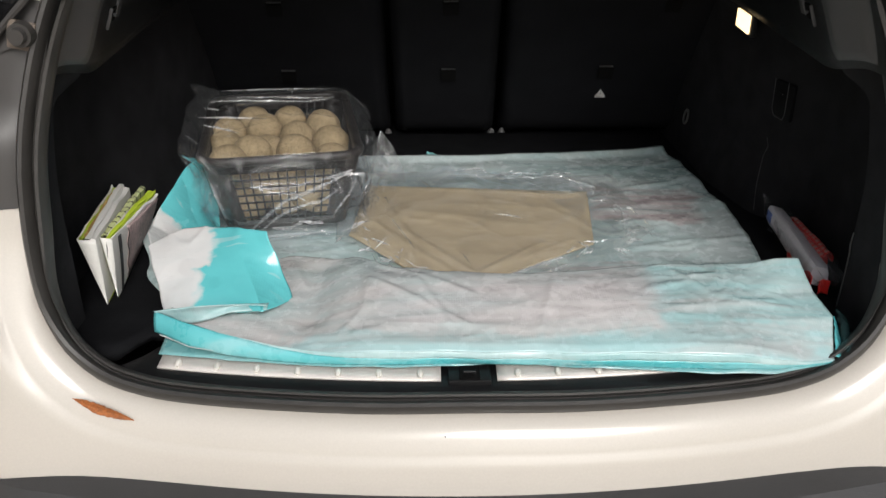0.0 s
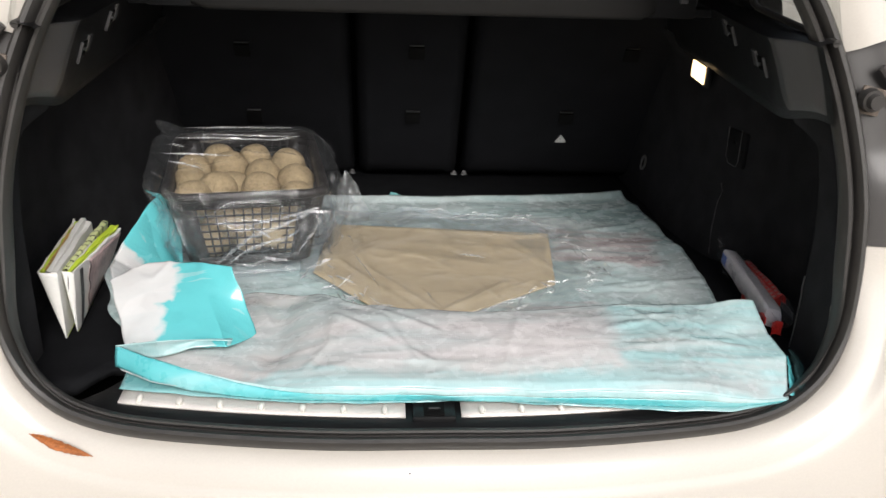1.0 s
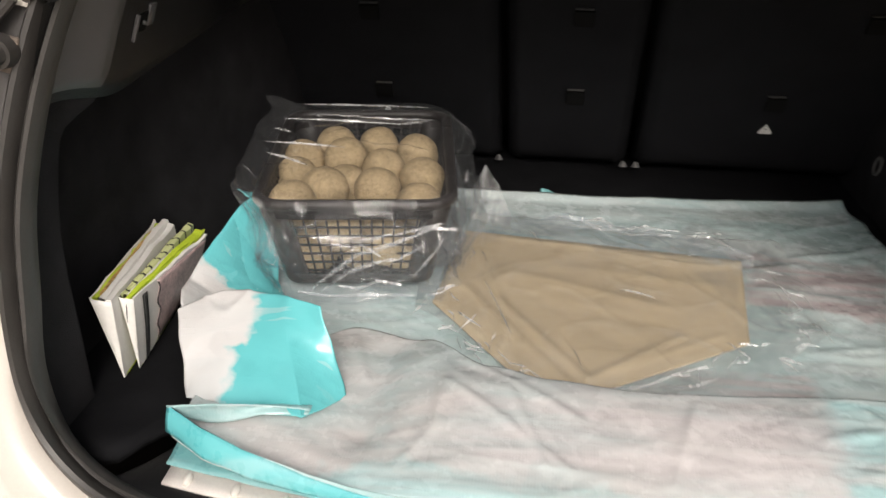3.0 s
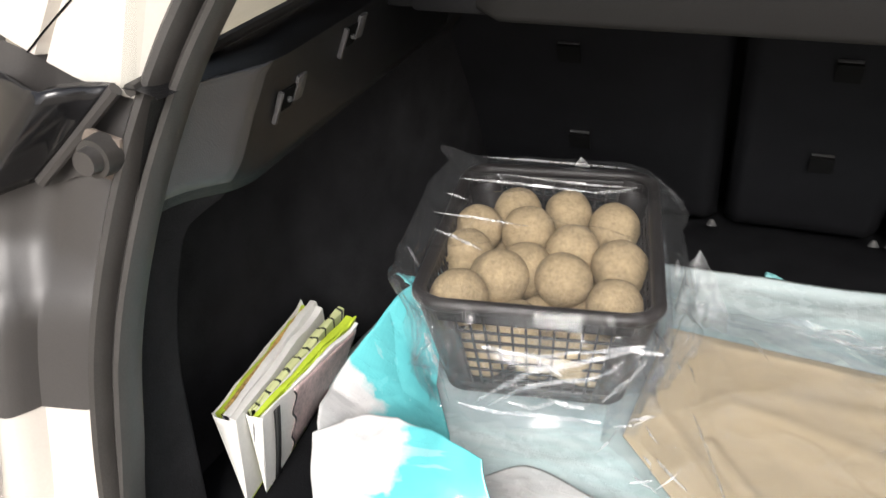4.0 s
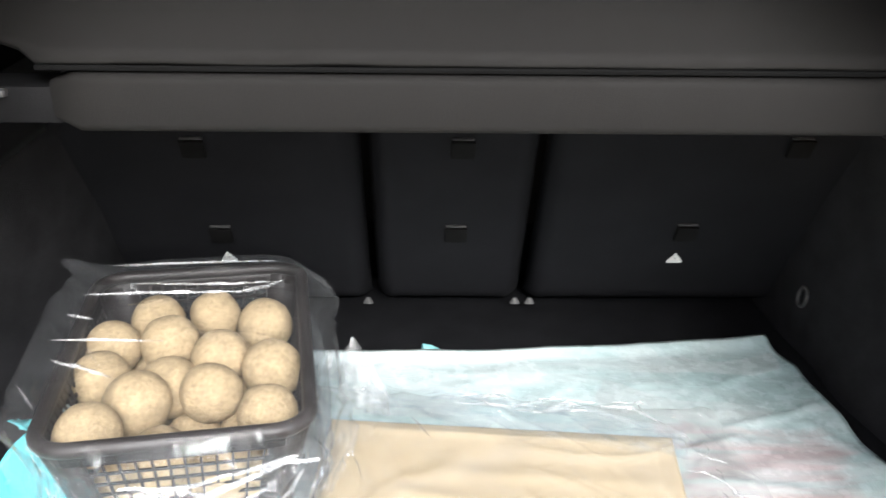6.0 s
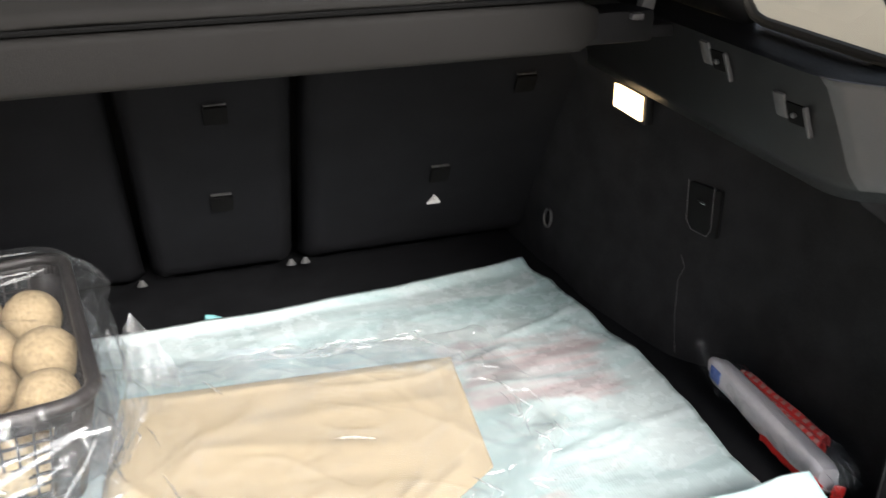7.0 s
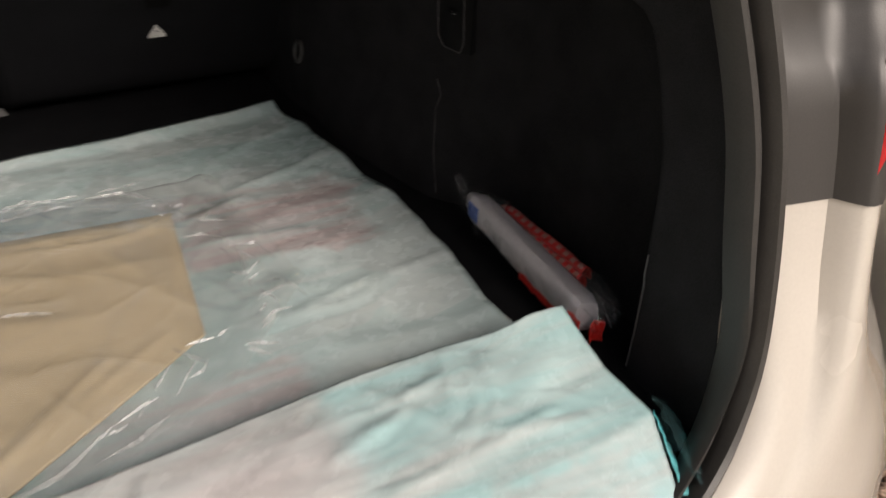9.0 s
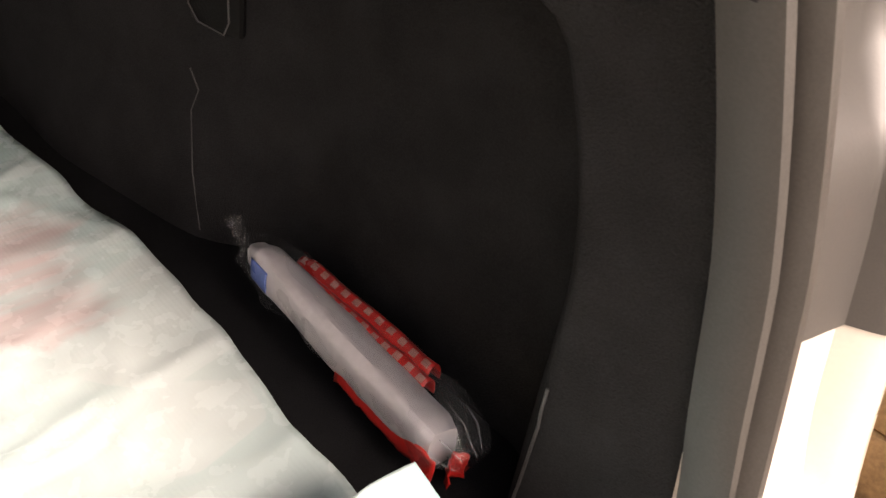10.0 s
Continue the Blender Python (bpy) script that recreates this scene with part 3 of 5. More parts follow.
# outer sides; roof and cabin's closing walls are unseen, added to hold out light
for sgn in (1, -1):
    bm = grid(20, 12, lambda u, v: (sgn * (.74 + .05 * math.sin(math.pi * min(1, v * 1.1))), .06 + 1.6 * u + .08 * (1 - u) * abs(v - .4), -.42 + .66 * v))
    part("side_panel", bm, M_PAINT, car)
    bm = grid(20, 6, lambda u, v: (sgn * (.743 - .27 * v), .10 + 1.56 * u, .24 + .14 * v - .02 * v * v))
    part("shoulder", bm, M_PAINT, car)
    bm = grid(12, 6, lambda u, v: (sgn * (.62 - .10 * v), .62 + 1.06 * u, .36 + .42 * v))
    part("side_pillar", bm, M_TRIM, car)
bm = grid(12, 10, lambda u, v: ((u - .5) * 1.2, .12 + 1.6 * v, .80 - .06 * (2 * u - 1) ** 2))
solid(part("roof", bm, M_PAINT, car), .012, 1)
bm = grid(10, 10, lambda u, v: ((u - .5) * 1.16, .13 + 1.55 * v, .785 - .06 * (2 * u - 1) ** 2))
part("roof_lining", bm, M_SHADE, car, "dark cloth roof lining, out of view")
part("cabin_wall", boxed((0, 1.68, .2), (1.5, .02, 1.2)), M_TRIM, car)
part("underbody", boxed((0, .86, -.2), (1.36, 1.6, .03)), M_TRIM, car)


# ---------------------------------------------------------------- boot: floor, sill and side linings
def floor_pt(u, v):
    x = (u - .5) * 1.12
    y0 = .068 + .25 * x * x - .06 * smooth01(.39, .43, abs(x))
    return (x, y0 + (.985 - y0) * v, .0012 * wob(u * 9, v * 8))


bm = grid(80, 30, floor_pt)
tagged(solid(part("floor", bm, M_FLOOR), .012, -1), "black felt carpeted boot floor, flat", "boot floor", kind="structure")


def sill_z(x):
    return -.008 + .012 * smooth01(.36, .47, abs(x))


bm = grid(60, 5, lambda u, v: ((u - .5) * .94, tail_y((u - .5) * .94, 0) + .004 + [.0, .006, .012, .03, .07, .10][round(v * 5)] * (1 - .85 * smooth01(.36, .42, abs(u - .5) * .94)), sill_z((u - .5) * .94) + [-.012, -.003, 0, .001, .002, -.004][round(v * 5)]))
sill = part("sill_trim", bm, M_TRIM, car, "black moulded plastic loading sill")

for x0, x1 in ((-.365, -.031), (.034, .365)):
    mid = (x0 + x1) / 2

    def plate_at(u, v):
        x = x0 + (x1 - x0) * u
        return (x, .25 * x * x + .001 + .072 * v, -.0045 + .0015 * math.sin(math.pi * v))

    plate = part("scuff_plate", grid(24, 6, plate_at), M_STEEL, car, "brushed stainless scuff plate with raised ribs")
    solid(plate, .0025, 1)
    for k in range(7):
        x = x0 + .024 + k * (x1 - x0 - .048) / 6
        y = .25 * x * x + .010
        bm = bmesh.new()
        tube(bm, [(x, y - .0075 + .015 * j / 8, -.0022) for j in range(9)], .0036, 10, taper=lambda s: (.35 + .75 * math.sin(math.pi * (.12 + .8 * (1 - s)))))
        part("rib", bm, M_RIB, plate)

# latch well with its striker
well = part("latch_well", boxed((.002, .026, -.006), (.050, .062, .010), None, .003), M_TRIM, car, "black plastic latch surround")
part("slot", boxed((.002, .020, -.0008), (.024, .046, .004), None, .001), M_HOLE, well)
bm = bmesh.new()
tube(bm, [(-.004, .006, -.002), (-.004, .006, .0035), (.008, .006, .0035), (.008, .006, -.002)], .0020, 8)
part("striker", bm, M_TRIM, well, "bare metal striker")


def wall_x(y, z, sgn):
    """Half width of the lower lining, with its pocket."""
    edge = .142 + 2.2 * max(0, z - .15) ** 2
    far = [(.0, .536), (.40, .532), (.465, .506), (.60, .478), (.76, .448), (1.2, .440)]
    base = sum(line(far, y + k) for k in (-.03, -.015, 0, .015, .03)) / 5
    base -= .022 * smooth01(.40, .47, y) * (1 - smooth01(.60, .75, y)) * (1 - smooth01(0, .11, z))
    if y < edge + .035:
        base = .487 + (base - .487) * smooth01(edge, edge + .035, y)
    if y < edge:
        start = max(.484, open_x(max(-.004, min(.7, z))) - .003 + SHIFT * sgn)
        ty = tail_y(start, z) + .018
        s = smooth01(ty, ty + .03 + (edge - ty - .03) * smooth01(.04, .12, z), y)
        base = start + (.487 - start) * s
    return base


def rim_pt(y, v):
    """The upper lining's section: face, ridge and window sill."""
    xs = [.452, .441, .436, .424, .414, .411, .416, .434, .446]
    zs = [.298, .312, .326, .364, .393, .401, .404, .411, .414]
    k = min(7, int(v * 8)); w = v * 8 - k
    x, z = xs[k] + (xs[k + 1] - xs[k]) * w, zs[k] + (zs[k + 1] - zs[k]) * w
    z += .05 * max(0, y - .2)
    near = (1 - smooth01(.10, .20, y)) * (1 - smooth01(.60, .85, v))
    z += .022 * (1 - v) * (1 - smooth01(.12, .24, y))
    return x + (open_x(z) - .009 - x) * near, z


for sgn, side in ((1, "right"), (-1, "left")):
    def low(u, v):
        z = .312 * v
        y0 = tail_y(max(.484, open_x(z) - .003), z) + .018
        rim_y = .152 + 2.2 * max(0, z - .15) ** 2
        y = y0 + (rim_y - y0) * u / .4 if u < .4 else rim_y + (1.0 - rim_y) * ((u - .4) / .6) ** 1.25
        return (sgn * (wall_x(y, z, sgn) - .035 * smooth01(.27, .312, z) * smooth01(.15, .2, y)), y, z - .002 + .080 * max(0, y - .2) * v)

    lower = part("lower_lining", grid(30, 30, lambda u, v: low(.4 * u, v)), M_LINING, car, "dark grey felt side lining round the pocket")
    part("pocket_panel", grid(60, 30, lambda u, v: low(.4 + .6 * u, v)), M_POCKET_SHADE, lower, "black felt side pocket, shade put in its colour")

    def high(u, v):
        y = .098 + .92 * u ** 1.2
        x, z = rim_pt(y, v)
        return (sgn * x, y, z)

    upper = part("upper_lining", grid(60, 24, high), M_TRIM, car, "charcoal plastic upper side trim")
    # satin upper trim end by the seal, its sheen painted paler grey
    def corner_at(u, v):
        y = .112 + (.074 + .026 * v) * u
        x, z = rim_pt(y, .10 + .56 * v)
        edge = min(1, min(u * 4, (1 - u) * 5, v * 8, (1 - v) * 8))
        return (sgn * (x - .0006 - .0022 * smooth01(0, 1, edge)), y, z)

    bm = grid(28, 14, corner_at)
    part("corner_panel", bm, M_TRIM_SATIN, upper, "satin trim corner, its sheen painted paler grey")
    # quarter window and its surround
    bm = grid(8, 8, lambda u, v: (sgn * (.448 - .10 * v), .10 + .245 * u + .02 * v, .413 + .012 * u + .352 * v))
    pane = part("quarter_window", bm, M_GLASS, car, "clear fixed quarter window")
    pane.visible_shadow = False
    bm = grid(14, 8, lambda u, v: (sgn * (.440 - .10 * v), .338 + .66 * u + .03 * v * (1 - u), .410 + .363 * v))
    solid(part("pillar_trim", bm, M_TRIM, car), .01, 1)
    bm = bmesh.new()
    tube(bm, [(sgn * .441, .10 + .22 * k / 6, .413 + .011 * k / 6) for k in range(7)] + [(sgn * .440, .333, .428), (sgn * .437, .342, .440), (sgn * .42, .350, .50), (sgn * .38, .362, .62)], .0045, 8)
    part("window_gasket", bm, M_RUBBER, pane)
    # two bag hooks in the upper trim
    for hy, hv in ((.246, .37), (.345, .45)):
        hx, hz = rim_pt(hy, hv)
        lean = Matrix.Rotation(radians(-21) * sgn, 4, "Y")
        hook = part("bag_hook", boxed((sgn * (hx + .0015), hy - .002, hz), (.005, .024, .020), lean, .002), M_HOLE, upper, "small folding bag hook in a recess")
        part("flap", boxed((sgn * (hx - .0015), hy + .016, hz + .004), (.004, .014, .022), lean, .0015), M_TRIM_SATIN, hook)
        part("guide", boxed((sgn * (hx - .0015), hy - .017, hz - .003), (.004, .0035, .027), lean, .001), M_TRIM_SATIN, hook)
        bm = bmesh.new()
        bmesh.ops.create_icosphere(bm, subdivisions=2, radius=.0024, matrix=Matrix.Translation((sgn * (hx - .0025), hy - .001, hz - .001)))
        part("pin", bm, M_CAP, hook)
    # bracket for the load cover
    bracket = part("cover_bracket", boxed((sgn * .400, .432, .404), (.030, .036, .012), None, .003), M_MATT, upper)
    part("clip", boxed((sgn * .386, .424, .420), (.014, .012, .030), Matrix.Rotation(sgn * radians(12), 4, "Y"), .003), M_TRIM_SATIN, bracket)

# courtesy lamp, lit
lamp = part("courtesy_lamp", boxed((.476, .583, .289), (.011, .088, .038), Matrix.Rotation(radians(-4), 4, "Z"), .003), M_TRIM, car, "lit warm rectangular boot lamp")
part("lens", boxed((.470, .583, .289), (.005, .076, .029), Matrix.Rotation(radians(-5), 4, "Z"), .002), M_LAMP, lamp, "glowing warm lamp lens")

# socket frame, load ring and cover seam on the right lining
sock = part("socket_frame", boxed((.508, .462, .190), (.008, .046, .058), Matrix.Rotation(radians(12), 4, "Z"), .004), M_MATT, car, "recessed socket with a thin frame")
bm = bmesh.new()
tube(bm, [(0.501, .440, .225), (0.501, .438, .175), (0.502, .446, .164), (0.500, .474, .163), (0.499, .483, .172), (0.498, .484, .220)], .0006, 6)
part("frame_line", bm, M_TRIM_SATIN, sock)
part("glint", boxed((.501, .459, .201), (.004, .014, .003), None, .001), M_CHROME, sock)
bm = bmesh.new()
tube(bm, [(.447 + .002 * math.sin(a), .746 + .011 * math.cos(a), .079 + .013 * math.sin(a)) for a in [2 * math.pi * k / 20 for k in range(20)]], .0022, 6, True)
part("tie_ring", bm, M_CAP, car, "metal load tie ring")
bm = bmesh.new()
tube(bm, [(wall_x(y, z, 1) - .0012, y, z) for y, z in ((.487, .124), (.480, .110), (.486, .092), (.474, .05), (.460, .008))], .00045, 6)
part("lining_seam", bm, M_CAP, car)
bm = bmesh.new()
tube(bm, [(.4855, .1415, .112), (.484, .1405, .096), (.4855, .1405, .086), (.486, .142, .04), (.486, .144, .006)], .0009, 6)
part("lining_seam", bm, M_TRIM_SATIN, car)


# ---------------------------------------------------------------- rear seats
def seat_y(z):
    return .862 - .54 * z


def rear_seat(x0, x1, label):
    seat = thing("rear_seat", label, "car seat", "row of rear seat backs", at=((x0 + x1) / 2, .86, 0))
    ex = (x0 + x1) / 2
    w = x1 - x0

    def back(u, v):
        s = 2 * u - 1
        round_x = max(0, abs(s) - (1 - .05 / w)) / (.05 / w)
        z = .012 + .58 * v
        edge = max(0, 1 - v / .05)
        lift = .028 * round_x ** 2.2 + .02 * edge ** 2 + .0012 * wob(u * 6, v * 8, ex)
        return (w / 2 * s, seat_y(z) + lift - .86 + .0, z)

    ob = part("seat_back", grid(44, 40, back), M_SEAT, seat, out=(0, -1, 0))
    solid(ob, .06, -1)
    return seat


def slot(seat, x, z, emblem=False):
    dx, y = x - seat.location.x, seat_y(z) - .86
    tiltm = Matrix.Rotation(radians(28.4), 4, "X")
    s = part("anchor_slot", boxed((dx, y - .001, z - .012), (.028, .004, .026), tiltm, .0015), M_HOLE, seat, "anchor slot under a bright edge")
    part("edge", boxed((dx, y - .004, z + .002), (.026, .004, .0012), tiltm, .0006), M_CAP, s)
    if emblem:
        zz = .109
        bm = bmesh.new()
        for a, b, up, h in ((-.0100, .0100, -.0075, .0013), (-.0100, .0100, -.0048, .0013), (-.0085, .0075, -.0022, .0016), (-.0068, -.0012, .0003, .0018), (.0008, .0066, .0003, .0018), (-.0052, .0040, .0028, .0016), (-.0036, -.0006, .0052, .0018), (.0008, .0026, .0050, .0016), (-.0026, .0004, .0076, .0018)):
            box(bm, (dx + (a + b) / 2, seat_y(zz + up) - .862, zz + up), (b - a, .0016, h), tiltm)
        part("anchor_emblem", bm, M_WHITE, seat, "small white printed anchor symbol")


sl = rear_seat(-.495, -.122, "black felt wide rear seat back, upright")
sm = rear_seat(-.113, .089, "narrow black felt centre seat back, upright")
sr = rear_seat(.098, .495, "black felt wide rear seat back beside the lamp")
slot(sl, -.306, .163, True), slot(sr, .291, .169, True), slot(sm, -.006, .165), slot(sm, -.003, .301), slot(sl, -.31, .30), slot(sr, .385, .305)
for seat, x in ((sl, -.126), (sm, .083), (sr, .104)):
    bm = bmesh.new()
    bmesh.ops.create_cone(bm, segments=12, cap_ends=True, radius1=.0075, radius2=.003, depth=.009, matrix=Matrix.Translation((x - seat.location.x, -.014, .022)) @ Matrix.Diagonal((1, .5, 1, 1)))
    part("hinge_cap", bm, M_CAP, seat, "small pale hinge cap")

# ---------------------------------------------------------------- load cover
cover = thing("load_cover", "dark brown-grey rolled load cover in its cassette", "load cover", at=(0, .40, .4175))


def cassette(u, v):
    a = 2 * math.pi * v
    c, s = math.cos(a), math.sin(a)
    r = lambda q, k: math.copysign(abs(q) ** k, q)
    bulge = 1 - .35 * smooth01(.97, 1, abs(2 * u - 1))
    return ((u - .5) * .65, .034 * r(c, .26) * bulge + .020, .0225 * r(s, .28) * bulge)


part("cassette", grid(30, 28, cassette), M_SHADE, cover)
for sgn in (1, -1):
    part("end_cap", boxed((sgn * .352, .030, -.006), (.072, .05, .030), None, .006), M_MATT, cover)
    part("button", boxed((sgn * .366, .002, .004), (.012, .008, .006), None, .002), M_TRIM_SATIN, cover)
bm = grid(40, 20, lambda u, v: ((u - .5) * (.66 + .30 * smooth01(0, .25, v)), -.006 + .20 * v, .0265 + .15 * v + .01 * math.sin(math.pi * v) + .0015 * wob(u * 8, v * 6)))
solid(part("cover_flap", bm, M_SHADE, cover), .006, 1)
bm = bmesh.new()
tube(bm, [((k / 20 - .5) * .66, -.009, .0255) for k in range(21)], .0022, 6)
part("flap_edge", bm, M_HOLE, cover)


# ---------------------------------------------------------------- plastic sheet on the floor
def back_edge(x):
    return .722 + .034 * smooth01(-.05, .42, x) + .003 * wob(x * 9, 0)


def left_edge(y):
    return ease([(.02, -.372), (.14, -.376), (.26, -.44), (.36, -.474), (.50, -.466), (.74, -.430)], y)


def right_edge(y):
    return ease([(.0, .425), (.25, .431), (.36, .442), (.45, .443), (.555, .434), (.668, .427), (.76, .411)], y) + .0025 * wob(y * 25, 3)


def fold_at(p, a, b, width):
    """A straight pressed fold from a to b, tapering off past its ends."""
    a, b = Vector(a), Vector(b)
    s = (p - a).dot(b - a) / (b - a).length_squared
    return math.exp(-(((p - a.lerp(b, min(1, max(0, s)))).length / width) ** 2))


SHEET_FOLDS = (((.270, .326), (.371, .351)), ((.255, .405), (.318, .432)), ((.30, .560), (.415, .598)), ((.24, .47), (.33, .455)), ((.35, .30), (.40, .42)), ((.277, .322), (.335, .324)), ((.335, .324), (.379, .346)), ((.379, .346), (.434, .35)), ((.241, .517), (.299, .539)), ((.263, .426), (.332, .419)), ((.391, .566), (.437, .478)))
FLAP_FOLDS = (((.336, .182), (.310, .108)), ((.273, .165), (.310, .108)), ((.25, .083), (.382, .100)), ((.290, .150), (.330, .161)), ((.230, .125), (.285, .140)), ((.36, .165), (.345, .12)), ((-.06, .17), (-.02, .07)), ((.12, .16), (.09, .06)), ((-.122, .171), (-.126, .102)), ((-.126, .102), (-.147, .066)), ((-.122, .171), (-.056, .118)), ((-.056, .118), (.003, .064)), ((-.108, .215), (.009, .128)), ((.343, .182), (.339, .13)), ((.339, .13), (.303, .09)), ((.329, .099), (.397, .087)), ((-.24, .27), (-.21, .19)))


def base_pt(u, v):
    y0 = .032 + .070 * smooth01(.40, .04, u)
    y = y0 + (back_edge((u - .5) * .8) - y0) * v
    x = left_edge(y) + (right_edge(y) - left_edge(y)) * u
    lift = .0060 + .0020 * wob(x * 4, y * 7, .3) + .0014 * ridge(x * 5 - y * 4, y * 8, 1.7, .10) + .0008 * ridge(x * 11 + y * 6, y * 13, 3, .12)
    lift += .010 * smooth01(.93, 1.0, u) * (.5 + .5 * wob(y * 12, 1)) + .006 * smooth01(.96, 1, v)
    lift += .020 * smooth01(.12, 0, u) * smooth01(.2, .4, y) * smooth01(.7, .5, y)
    lift += .0022 * max(fold_at(Vector((x, y)), a, c, .0055) for a, c in SHEET_FOLDS)
    return (x, y, max(.0035, lift))


sheet = thing("plastic_sheet", "crumpled white and teal printed plastic sheet spread over the boot floor", "plastic sheet")
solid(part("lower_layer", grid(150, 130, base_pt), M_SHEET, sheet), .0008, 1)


M_HEM_PALE = sheet_mat("pale teal hem strip", (0.36, 0.54, 0.545), (0.30, 0.51, 0.52), [], .28)


def front_y(x):
    return line([(-.40, .088), (-.376, .080), (-.33, .052), (-.285, .038), (-.187, .027), (-.108, .022), (.0, .023), (.09, .019), (.208, .012), (.30, .006), (.36, .006), (.42, .016), (.47, .034)], x)


def free_y(x):
    return ease([(-.39, .17), (-.30, .25), (-.24, .295), (-.155, .262), (-.08, .205), (-.02, .182), (.09, .178), (.2, .184), (.33, .190), (.41, .178), (.45, .174)], x)


def flap_z(x, v):
    top = .030 + .008 * smooth01(-.05, .30, x) - .022 * smooth01(-.10, -.24, x)
    mid = .010 + top * line([(0, .34), (.06, .50), (.55, .90), (.80, 1.0), (1, .97)], v)
    end = line([(0, .007), (.33, .032), (.65, .039), (1, .060)], v)
    return mid + (end - mid) * smooth01(.30, .42, x)


def flap_pt(u, v):
    x = -.372 + (line([(0, .428), (.33, .446), (.65, .441), (1, .439)], v) + .372) * u
    y0, y1 = front_y(x), free_y(x)
    y = y0 + (y1 - y0) * v
    z = flap_z(x, v)
    z += .0024 * wob(x * 4.5, y * 9, 2.1) + .0012 * ridge(x * 5 + y * 4, y * 13, 5.2, .14) + .0006 * ridge(x * 11 - y * 9, y * 18, 3.4, .16)
    z += .0019 * max(fold_at(Vector((x, y)), a, c, .0060) for a, c in FLAP_FOLDS) - .008 * fold_at(Vector((x, y)), (-.195, .235), (-.189, .108), .022)
    z += (.0005 * ridge(x * 16 + y * 6, y * 26, 9, .07) + .0004 * ridge(x * 30 - y * 14, y * 34, 4, .10)) * smooth01(.16, .27, x) + .0004 * ridge(x * 4, y * 38, 6, .08) * smooth01(.75, .35, v)
    z += .010 * smooth01(.75, 1, v) * wob(x * 7, 3.3) * smooth01(.44, .36, x)
    return (x, y + .004 * wob(x * 13, v * 3) * smooth01(.44, .38, x), max(.006, z))


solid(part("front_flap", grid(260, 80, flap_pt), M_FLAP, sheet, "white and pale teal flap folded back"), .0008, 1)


def hem_pt(lo, hi):
    def pt(u, w):
        left = 1 - smooth01(.02, .30, u)
        cut = 1 - .46 * smooth01(.10, .38, u)
        v = lo(cut) + (hi(cut) - lo(cut)) * w
        top = Vector(flap_pt(u, 0))
        top = top.lerp(Vector((top.x - .006, front_y(top.x) + .014, .038)), left)
        low = Vector((top.x, front_y(top.x), .004 + .012 * (1 - smooth01(0, .22, u))))
        p = low.lerp(top, v)
        p.y += -.0025 * math.sin(math.pi * v) + .0010 * wob(p.x * 30, v * 2)
        return p
    return pt


solid(part("front_hem", grid(160, 6, hem_pt(lambda c: 0, lambda c: c)), M_TEAL, sheet, "bright teal folded front hem"), .001, 1)
solid(part("hem_upper", grid(160, 5, hem_pt(lambda c: c, lambda c: 1.0)), M_HEM_PALE, sheet), .001, 1)
def hem_loop_pt(u, v):
    """The hem's upper strip, curling back from the corner under the folded corner."""
    top = Vector((-.378 + .134 * u, .088 + .022 * u, .040 + .004 * math.sin(math.pi * u) - .006 * u))
    low = Vector((-.376 + .130 * u, .092 + .016 * u, .030 - .014 * math.sin(math.pi * min(1, u * 1.5)) * (1 - .6 * u)))
    p = top.lerp(low, v)
    p.y += .010 * math.sin(math.pi * v) * u + .001 * wob(u * 9, v * 3)
    return p


solid(part("hem_loop", grid(40, 8, hem_loop_pt), M_HEM_PALE, sheet, "pale teal strip curling back from the corner"), .001, 1)
# lower hem lip under it, resting on the scuff plates
def under_pt(u, v):
    x = -.367 + .797 * u
    y = line([(-.367, .052), (-.287, .038), (-.187, .0245), (-.108, .019), (-.03, .018), (.023, .023), (.09, .020), (.156, .012), (.287, -.001), (.354, -.003), (.43, .018)], x)
    return (x, y + .045 * v + .002 * wob(u * 18, 2), .0015 + .0050 * v + .0012 * crease(u * 14, v, 3))


solid(part("under_hem", grid(140, 6, under_pt), M_HEM, sheet, "muted teal lower hem, shade put in its colour"), .0008, 1)


def patch_pt(u, v):
    """The corner folded over and puffed up; its print side shows."""
    top = Vector((line([(0, -.416), (.45, -.360), (.7, -.312), (1, -.256)], u), line([(0, .212), (.35, .238), (.7, .232), (1, .204)], u), line([(0, .066), (.3, .080), (1, .090)], u)))
    low = Vector((line([(0, -.384), (.7, -.250), (1, -.222)], u), line([(0, .138), (.35, .118), (.7, .102), (1, .160)], u), line([(0, .010), (.7, .030), (1, .014)], u)))
    p = low.lerp(top, v)
    p.z += .003 * math.sin(math.pi * v) * (1 - .5 * u) + .0035 * crease(p.x * 7, p.y * 8, 8) + .0016 * ridge(p.x * 16, p.y * 13, 2, .10)
    p.x += .002 * wob(v * 4, u * 3, 2)
    p.y += .003 * wob(u * 7, v * 2, 9)
    return p


M_CORNER = sheet_mat("folded corner print", (0.66, 0.65, 0.64), (0.64, 0.66, 0.66), [((0.13, 0.54, 0.57), -.324, -.1, .0, .4, 3.0), ((0.13, 0.54, 0.57), -.346, -.1, .0, .165, 3.0), ((0.13, 0.54, 0.57), -.45, -.1, .0, .104, 1.2)], rough=.2, crinkle=.4, planes=.14)
solid(part("folded_corner", grid(70, 60, patch_pt), M_CORNER, sheet, "glossy white and teal folded-over corner"), .001, 1)


